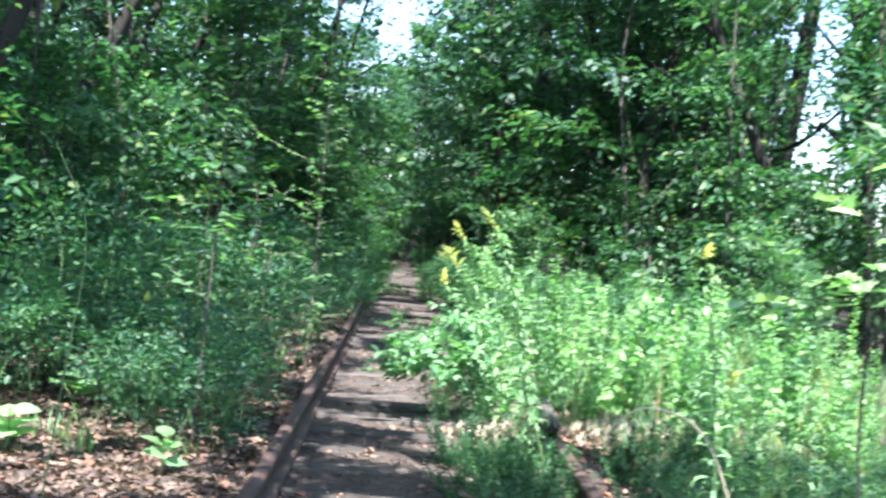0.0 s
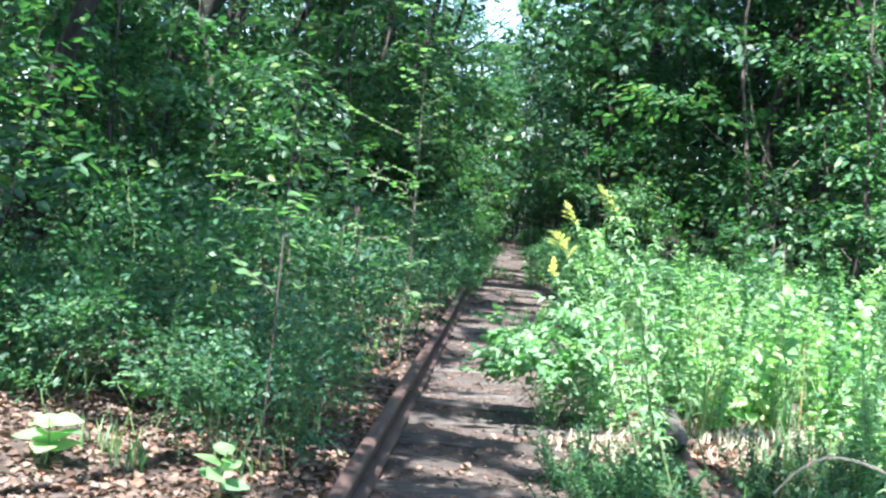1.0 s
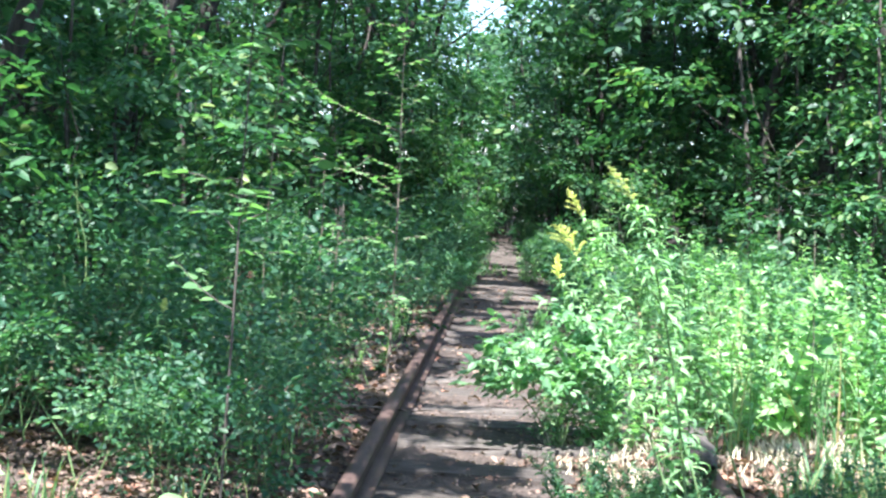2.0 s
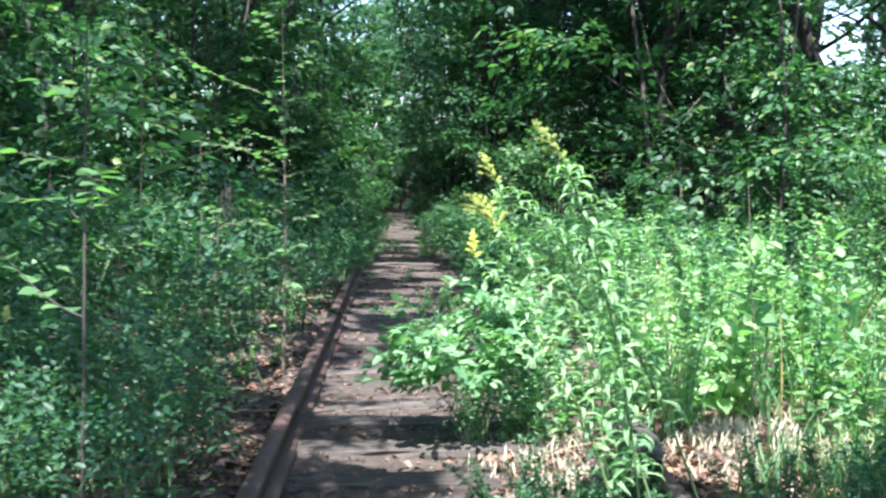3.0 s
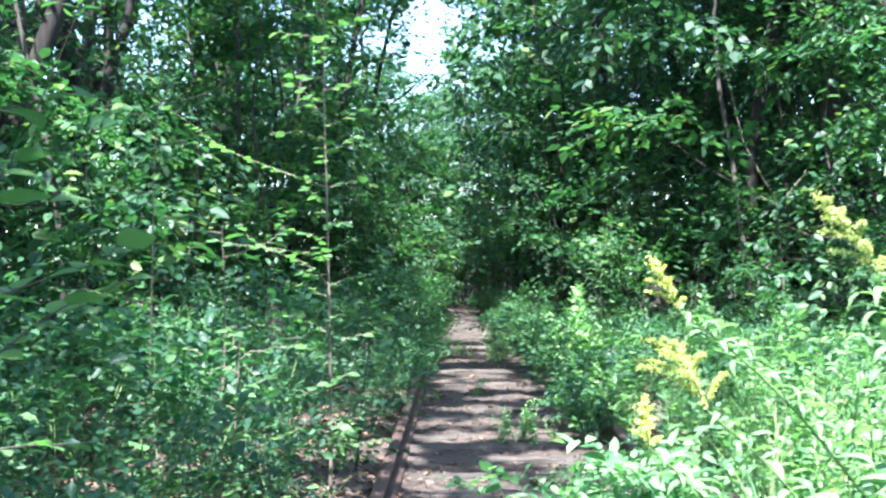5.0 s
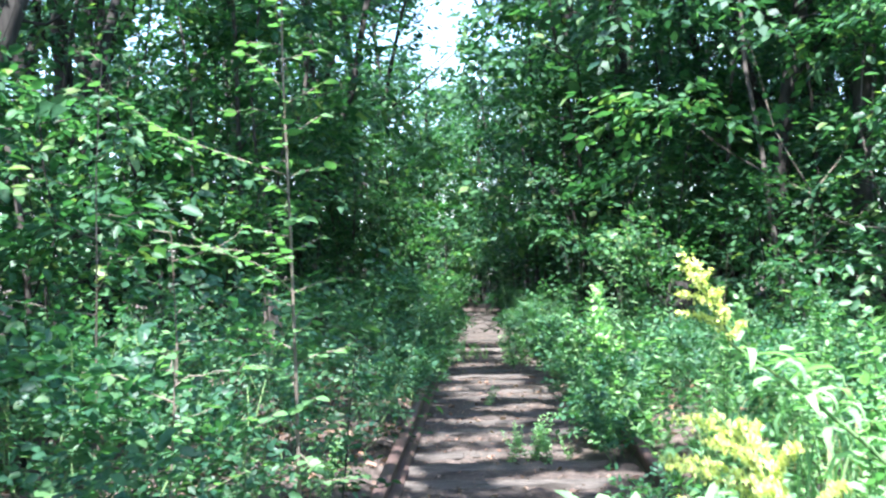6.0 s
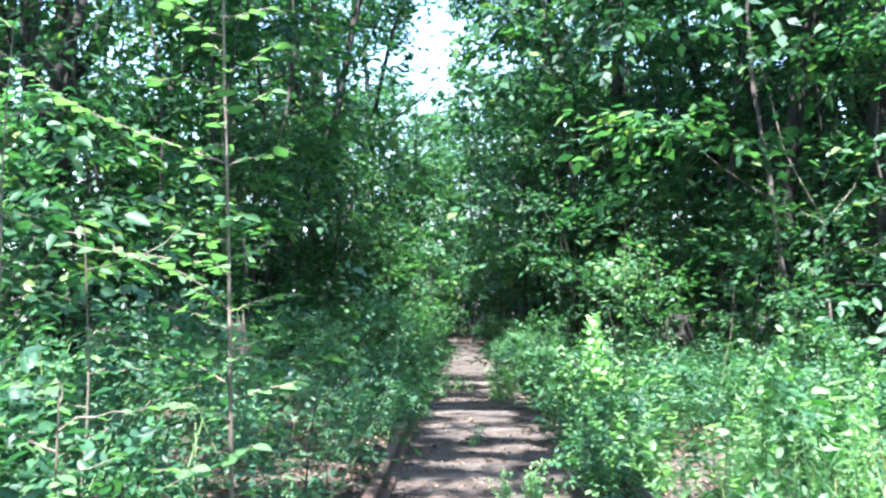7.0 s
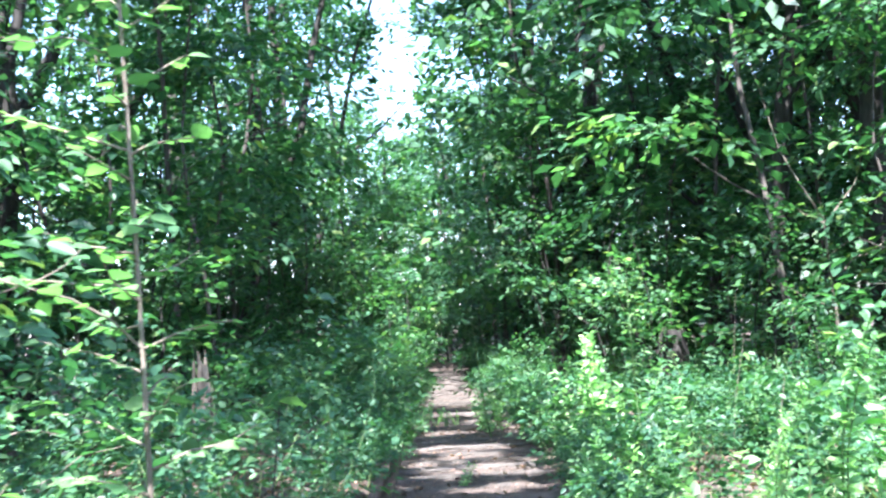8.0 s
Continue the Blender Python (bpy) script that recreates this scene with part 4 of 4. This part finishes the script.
scatter(HERBS, spots(682, 20, -3.0, -1.2, 7.3, 8.1, 0.24, lambda x, y: x < -1.5 or y > 7.6), 683, (0.45, 0.8), 7)
scatter(BROAD_HERBS, spots(684, 14, 1.3, 2.3, 15.9, 17.8, 0.24), 685, (0.45, 0.7), 7)
scatter(HERBS, [(-1.3, 6.98), (-1.12, 7.15), (-1.42, 7.2), (-1.2, 7.35), (-1.05, 7.5), (-1.5, 7.0)] + spots(686, 15, -1.8, -1.12, 8.1, 9.9, 0.2), 687, (0.45, 0.75), 7)
away(SPIRES + FEATHER + WEEDS + HERBS + FAR_HERBS + BROAD_HERBS)
by_path = bush("low_shrub", "bright leafy bush leaning over the path", "shrub", 111, 0.64, 0.3, 7, 175, OVATE, 10, 0.058, LEAF_WEED_LIT, 0.2, STALK, 0.5, "", 0.005)
by_path.matrix_world = pose(0.12, 8.85, 0.0, 4, -12, 0)


def grass(name, label, seed, count, region, height):
    """Long bent blades in tufts, too many to count."""
    rng = np.random.default_rng(seed)
    x0, x1, y0, y1 = region
    tufts = np.stack([rng.uniform(x0, x1, count // 22), rng.uniform(y0, y1, count // 22)], 1)
    p = tufts[rng.integers(0, len(tufts), count)] + rng.normal(0, 0.055, (count, 2))
    base = np.stack([p[:, 0], p[:, 1], height_at(p[:, 0], p[:, 1]) - 0.01], 1)
    a = rng.uniform(0, 6.28, count)
    out = np.stack([np.cos(a), np.sin(a), np.zeros(count)], 1)
    side = np.stack([-np.sin(a), np.cos(a), np.zeros(count)], 1)
    h = height * rng.uniform(0.45, 1.1, count)
    bend = h * rng.uniform(0.1, 0.75, count)
    w = rng.uniform(0.003, 0.006, count)
    rows = []
    for t, width in ((0, 1.0), (0.35, 1.0), (0.7, 0.8), (1.0, 0.1)):
        c = base + np.array([0, 0, 1]) * (h * (t - 0.35 * t * t * bend / h))[:, None] + out * (bend * t * t)[:, None]
        rows += [c - side * (w * width)[:, None], c + side * (w * width)[:, None]]
    v = np.stack(rows, 1)
    q = np.array([(0, 1, 3, 2), (2, 3, 5, 4), (4, 5, 7, 6)])
    f = (q[None] + (np.arange(count) * 8)[:, None, None]).reshape(-1, 4)
    ob = link_mesh(name, v.reshape(-1, 3), f, STRAW if name == "dry_grass" else LEAF_GRASS)
    return tagged(ob, label, "grass", kind="stuff")


grass("grass", "long green grass blades among sunny weeds", 61, 1500, (0.9, 3.6, 8.6, 12.5), 0.68)
grass("grass", "tall grass at the edge of the weeds", 62, 3000, (1.1, 3.4, 5.6, 8.2), 0.32)
# dry grass laid extra thick, its pale colour partly standing in for strong sun
grass("dry_grass", "pale dry grass on the sunlit ground", 66, 2600, (0.1, 2.4, 7.9, 9.2), 0.12)
grass("grass", "sparse grass beside the rail", 63, 700, (-4.2, -1.2, 6.8, 9.5), 0.24)


# ---- slender stems close to the track ----
def young_tree(base, top, branches, leaf_size, seed, label, me, every=0.042, radius=0.008, bark=BARK_PALE):
    """A thin stem whose every leaf is a leaf of its own."""
    rng = np.random.default_rng(seed)
    root = tagged(new("young_tree"), label, "sapling")
    line = bent(rng, base, top, 10, 0.007)
    v, f = tube(line, np.linspace(radius, radius * 0.3, 10), 7)
    link_mesh("stem", v, f, bark, root, smooth=True)
    twigs = []
    for t, end in branches:
        start = along(line, [t])[0]
        twig = bent(rng, start, start + np.array(end), 7, 0.05)
        v, f = tube(twig, np.linspace(radius * 0.42, 0.0012, 7), 5)
        twigs.append((twig, link_mesh("branch", v, f, bark, root, smooth=True)))
    for twig, branch in twigs:
        d = twig[-1] - twig[0]
        n = max(4, int(np.linalg.norm(d) / every))
        flat = np.array([-d[1], d[0], 0.0]) / (np.linalg.norm(d[:2]) + 1e-6)
        for i in range(n):
            s = 0.05 + 0.95 * (i + rng.uniform(0, 0.5)) / n
            y = d / np.linalg.norm(d) * 0.7 + flat * (1 if i % 2 else -1) * rng.uniform(0.5, 1.1) + [0, 0, rng.uniform(-0.35, 0.1)]
            leaf_on(branch, me, along(twig, [min(s, 1.0)])[0], y, (rng.normal(0, 0.3), rng.normal(0, 0.3), 1), leaf_size * rng.uniform(0.7, 1.2))
    return root


def twigs_round(seed, count, t0, t1, long):
    rng = np.random.default_rng(seed)
    out = []
    for i in range(count):
        a = i * 2.4 + rng.uniform(-0.4, 0.4)
        n = long * rng.uniform(0.6, 1.1)
        out.append((t0 + (t1 - t0) * i / max(1, count - 1), (math.cos(a) * n, math.sin(a) * n, n * rng.uniform(0.0, 0.5))))
    return out


young_tree((-1.2, 7.1, -0.03), (-1.14, 7.03, 2.15), twigs_round(401, 17, 0.5, 0.99, 0.33) + [(0.86, (0.33, 0.1, 0.02)), (0.8, (0.2, -0.1, 0.1)), (0.55, (0.3, 0.15, 0.17)), (0.4, (-0.3, 0.1, 0.2))], 0.075, 402, "thin sapling with oval light-green leaves", LIT_LEAF, radius=0.0065, bark=BARK_GREY)
young_tree((-0.95, 10.8, -0.03), (-0.93, 10.7, 2.7), twigs_round(403, 40, 0.18, 0.99, 0.27) + [(0.62, (-0.75, -0.1, 0.4)), (0.45, (-0.4, -0.1, 0.3)), (0.5, (-0.6, 0.2, 0.1))], 0.058, 404, "slender sapling with rounded light-green leaves", LIT_LEAF, 0.032, 0.0095)
young_tree((-1.3, 10.15, -0.03), (-1.22, 10.05, 1.05), twigs_round(415, 16, 0.25, 0.98, 0.36), 0.052, 416, "bushy young sapling with small light-green leaves", LIT_LEAF)
young_tree((-2.0, 11.6, -0.03), (-1.9, 11.5, 2.3), twigs_round(417, 15, 0.3, 0.99, 0.5), 0.055, 418, "young tree with oval leaves in the thicket edge", OVATE_LEAF)
young_tree((-1.55, 11.2, -0.03), (-1.5, 11.1, 1.5), twigs_round(405, 10, 0.3, 0.98, 0.45), 0.055, 406, "young leafy stem leaning over low shrubs", OVATE_LEAF)
young_tree((-0.97, 12.4, -0.03), (-0.85, 12.35, 0.95), twigs_round(407, 5, 0.4, 0.98, 0.25), 0.06, 408, "dark thin stem with a few leaves", OVATE_LEAF, bark=BARK, radius=0.007)
young_tree((1.75, 5.8, -0.03), (1.55, 5.65, 1.7), [(0.72, (-0.52, -0.06, 0.08)), (0.69, (-0.42, -0.12, -0.02)), (0.67, (-0.5, 0.08, -0.04)), (0.71, (-0.16, -0.2, 0.02)), (0.72, (-0.3, -0.1, -0.02)), (0.74, (0.05, -0.2, 0.04)), (0.66, (0.12, -0.15, 0.06)), (0.85, (-0.2, -0.05, 0.1)), (0.8, (0.3, 0.05, 0.1)), (0.97, (0.1, 0.1, 0.2))], 0.14, 410, "young oak with large lobed leaves", LOBED_LEAF, 0.08, 0.008, BARK)
young_tree((3.7, 19.85, -0.03), (3.56, 19.8, 2.0), [(0.99, (-0.75, 0.05, 2.1)), (0.98, (0.45, 0.1, 0.9)), (0.97, (-0.32, -0.05, 0.22)), (0.7, (0.7, 0.1, 0.35)), (0.55, (-0.6, -0.1, 0.3)), (0.8, (0.3, -0.3, 0.3))], 0.09, 411, "pale half-bare young tree with forked branches", OVATE_LEAF, 0.2, 0.03)
young_tree((0.16, 20.15, 0.0), (0.02, 20.0, 1.2), [(0.35, (0.1, -0.05, 0.05)), (0.45, (0.12, -0.08, 0.03)), (0.5, (-0.1, -0.05, 0.02)), (0.25, (-0.12, -0.05, 0.03)), (0.15, (0.16, -0.05, 0.02)), (0.2, (0.1, -0.15, 0.02)), (0.3, (0.0, -0.14, 0.05)), (0.97, (-0.08, -0.02, 0.04))], 0.1, 412, "bent green stalk climbed by a leafy vine", LIT_LEAF, 0.05, 0.008, STALK)
young_tree((0.86, 14.8, 0.0), (0.8, 14.75, 1.5), twigs_round(413, 16, 0.55, 0.99, 0.1), 0.06, 414, "upright spike of pale green leaves", LANCE_LEAF, 0.03, 0.005, STALK)


def stalk(points, radius, label, material, name="dry_stalk"):
    root = tagged(new(name), label, "stalk")
    p = np.asarray(points, float)
    t = np.linspace(0, 1, 16)
    c = np.stack([np.interp(t, np.linspace(0, 1, len(p)), p[:, k]) for k in range(3)], 1)
    c[1:-1] = (c[:-2] + c[1:-1] * 2 + c[2:]) / 4
    v, f = tube(c, np.linspace(radius, radius * 0.5, 16), 5)
    link_mesh("stem", v, f, material, root, smooth=True)


stalk([(-0.82, 3.05, 0.0), (-0.78, 3.0, 0.6), (-0.715, 2.92, 1.08), (-0.695, 2.9, 1.2), (-0.705, 2.9, 1.28), (-0.745, 2.9, 1.35), (-0.765, 2.92, 1.38)], 0.0017, "thin green bending weed stalk beside the rail", STALK)
stalk([(0.95, 4.65, 0.0), (0.87, 4.62, 0.5), (0.74, 4.6, 0.76), (0.63, 4.6, 0.81), (0.54, 4.6, 0.815), (0.475, 4.6, 0.77), (0.44, 4.6, 0.72)], 0.005, "arched dry yellow grass stem", STRAW)


def broadleaf(x, y, leaves, size, seed, tall_=0.2):
    """A low plant with a whorl of large soft leaves."""
    rng = np.random.default_rng(seed)
    z = float(height_at(np.array(x), np.array(y)))
    root = tagged(new("broadleaf_weed"), "low weed with large light-green leaves" if tall_ < 0.3 else "upright weed with large soft green leaves", "weed")
    line = bent(rng, (x, y, z - 0.02), (x + 0.02, y - 0.02, z + tall_), 6, 0.04)
    v, f = tube(line, np.linspace(0.005, 0.003, 6), 6)
    stem = link_mesh("stem", v, f, STALK, root, smooth=True)
    for i in range(leaves):
        a = i * 2.4 + rng.uniform(-0.3, 0.3)
        t = 0.35 + 0.65 * i / leaves
        leaf_on(stem, SOFT_LEAF if tall_ < 0.3 or x > 0 else LIT_LEAF, along(line, [t])[0], (math.cos(a), math.sin(a), rng.uniform(0.05, 0.5)), (rng.normal(0, 0.2), rng.normal(0, 0.2), 1), size * rng.uniform(0.75, 1.15))


stalk([(0.3, 8.5, 0.0), (0.5, 8.45, 0.1), (0.75, 8.5, 0.13), (1.0, 8.4, 0.03)], 0.003, "fallen dry grass stem on sunlit litter", STRAW)
for x, y, tall_, lean_ in ((2.35, 19.0, 1.3, 0.1), (1.5, 14.6, 0.8, 0.12), (1.75, 16.6, 1.0, 0.16), (1.39, 8.83, 1.2, -0.04), (2.2, 10.6, 0.9, 0.12)):
    stalk([(x, y, 0.0), (x + lean_ * 0.3, y, tall_ * 0.5), (x + lean_, y + 0.03, tall_)], 0.003, "dry upright dead weed stem among green growth", BARK_PALE)
broadleaf(-1.99, 6.65, 9, 0.15, 421)
broadleaf(-2.02, 7.85, 8, 0.15, 422)
broadleaf(-2.9, 8.8, 9, 0.17, 423)
broadleaf(-1.22, 6.5, 7, 0.11, 424)
for x, y, many, size, tall_, seed in ((1.58, 13.15, 22, 0.15, 0.75, 425), (1.75, 13.3, 18, 0.14, 0.6, 426), (0.95, 14.6, 16, 0.1, 0.5, 427), (1.25, 14.3, 16, 0.11, 0.45, 428), (0.8, 13.9, 14, 0.1, 0.35, 429), (1.1, 15.4, 14, 0.1, 0.6, 430), (0.53, 7.75, 26, 0.09, 0.95, 431), (-1.6, 9.9, 16, 0.08, 0.6, 432), (-2.1, 10.4, 18, 0.085, 0.75, 433)):
    broadleaf(x, y, many, size, seed, tall_)


# ---- dead wood ----
def stump(x, y, radius, height, seed, label, bark, jag=0.35):
    rng = np.random.default_rng(seed)
    bm = bmesh.new()
    rings = []
    n = 18
    edge = [rng.uniform(1 - jag, 1.15) for _ in range(n)]
    for k, (h, r) in enumerate(((-0.1, 1.35), (0.1, 1.12), (0.5, 1.0), (1.0, 0.95), (1.0, 0.72), (0.55, 0.6))):
        ring = []
        for i in range(n):
            a = i * 2 * math.pi / n
            top = h * height * (edge[i] if k in (3, 4) else 1.0)
            q = radius * r * (1 + 0.09 * math.sin(3 * a + seed) + rng.normal(0, 0.04))
            ring.append(bm.verts.new((x + math.cos(a) * q, y + math.sin(a) * q, top)))
        rings.append(ring)
    for r0, r1 in zip(rings, rings[1:]):
        for i in range(n):
            bm.faces.new((r0[i], r0[(i + 1) % n], r1[(i + 1) % n], r1[i]))
    bm.faces.new(rings[-1])
    bmesh.ops.recalc_face_normals(bm, faces=bm.faces)
    root = tagged(new("stump"), label, "stump")
    part("wood", bm, bark, root)


stump(2.45, 22.9, 0.34, 0.85, 5, "dark hollow rotten tree stump", BARK)


def mossy_log(base, end, radius, seed):
    """A short rotten log with broken ends, furred with moss."""
    rng = np.random.default_rng(seed)
    root = tagged(new("mossy_log"), "short rotten mossy log lying on the rail", "log")
    line = bent(rng, base, end, 9, 0.02)
    v, f = tube(line, radius * np.array([0.2, 0.85, 1.0, 1.06, 1.0, 0.97, 0.95, 0.8, 0.15]), 12)
    v = v + rng.normal(0, radius * 0.06, v.shape)
    link_mesh("wood", v, f, BARK_GREY, root, smooth=True)
    n = 500
    at = v[rng.integers(12, len(v) - 12, n)] + rng.normal(0, radius * 0.12, (n, 3))
    y = rng.normal(0, 1, (n, 3))
    z = np.tile([0.0, 0.0, 1.0], (n, 1)) + rng.normal(0, 0.4, (n, 3))
    keep = at[:, 2] > line[:, 2].mean() - radius * 0.3
    moss = link_mesh("moss", *placed(KITE, at[keep], y[keep], z[keep], rng.uniform(0.008, 0.018, keep.sum())), LEAF_HERB, root)
    tagged(moss, "dull green moss", kind="stuff")


mossy_log((0.72, 7.75, 0.2), (0.71, 8.5, 0.25), 0.06, 91)
stump(-2.4, 18.6, 0.11, 0.95, 6, "pale splintered broken stump", BARK_PALE, 0.6)

rng = np.random.default_rng(77)
for k in range(18):
    x, y = rng.uniform(-4, 3.0), rng.uniform(4.0, 20.0)
    a, n = rng.uniform(0, 6.28), rng.uniform(0.2, 0.9)
    z = float(height_at(np.array(x), np.array(y)))
    line = bent(rng, (x, y, z + 0.012), (x + math.cos(a) * n, y + math.sin(a) * n, z + 0.02), 6, 0.04)
    v, f = tube(line, np.linspace(0.009, 0.003, 6) * rng.uniform(0.5, 1.3), 5)
    tagged(link_mesh("fallen_twig", v, f, BARK_PALE if k % 2 else BARK, smooth=True), "fallen dead twig on the leaf litter", "twig", "twigs on the ground")


# ---- fallen leaves ----
def litter(seed, count, region, size, keep):
    rng = np.random.default_rng(seed)
    x0, x1, y0, y1 = region
    p = np.stack([rng.uniform(x0, x1, count), y0 + (y1 - y0) * rng.uniform(0, 1, count) ** 1.5], 1)
    p = p[keep(p[:, 0], rng.uniform(0, 1, count))]
    n = len(p)
    at = np.stack([p[:, 0], p[:, 1], height_at(p[:, 0], p[:, 1]) + rng.uniform(0.002, 0.022, n)], 1)
    a = rng.uniform(0, 6.28, n)
    y = np.stack([np.cos(a), np.sin(a), rng.normal(0, 0.22, n)], 1)
    z = np.stack([rng.normal(0, 0.3, n), rng.normal(0, 0.3, n), np.ones(n)], 1)
    curl = (OVATE[0] * [1.25, 1, 2.2], OVATE[1])
    v, f = placed(curl, at, y, z, size * rng.uniform(0.55, 1.25, n))
    ob = link_mesh("leaf_litter", v, f, LEAF_DEAD)
    tagged(ob, "brown and tan dead leaves strewn over the ground", "leaf litter", kind="stuff")


litter(81, 23000, (-4.5, 3.6, 3.5, 24.0), 0.058, lambda x, r: (r < np.where(x < -0.8, 1.0, np.where(x < 0.7, 0.12, 0.6))) & (np.abs(np.abs(x) - 0.752) > 0.05))
litter(82, 12000, (-4.0, -0.82, 5.2, 9.5), 0.044, lambda x, r: r < 1.0)
litter(83, 3500, (0.15, 2.6, 7.9, 9.6), 0.05, lambda x, r: r < 1.0)
litter(84, 6000, (-0.7, 0.62, 4.0, 26.0), 0.024, lambda x, r: r < 1.0)
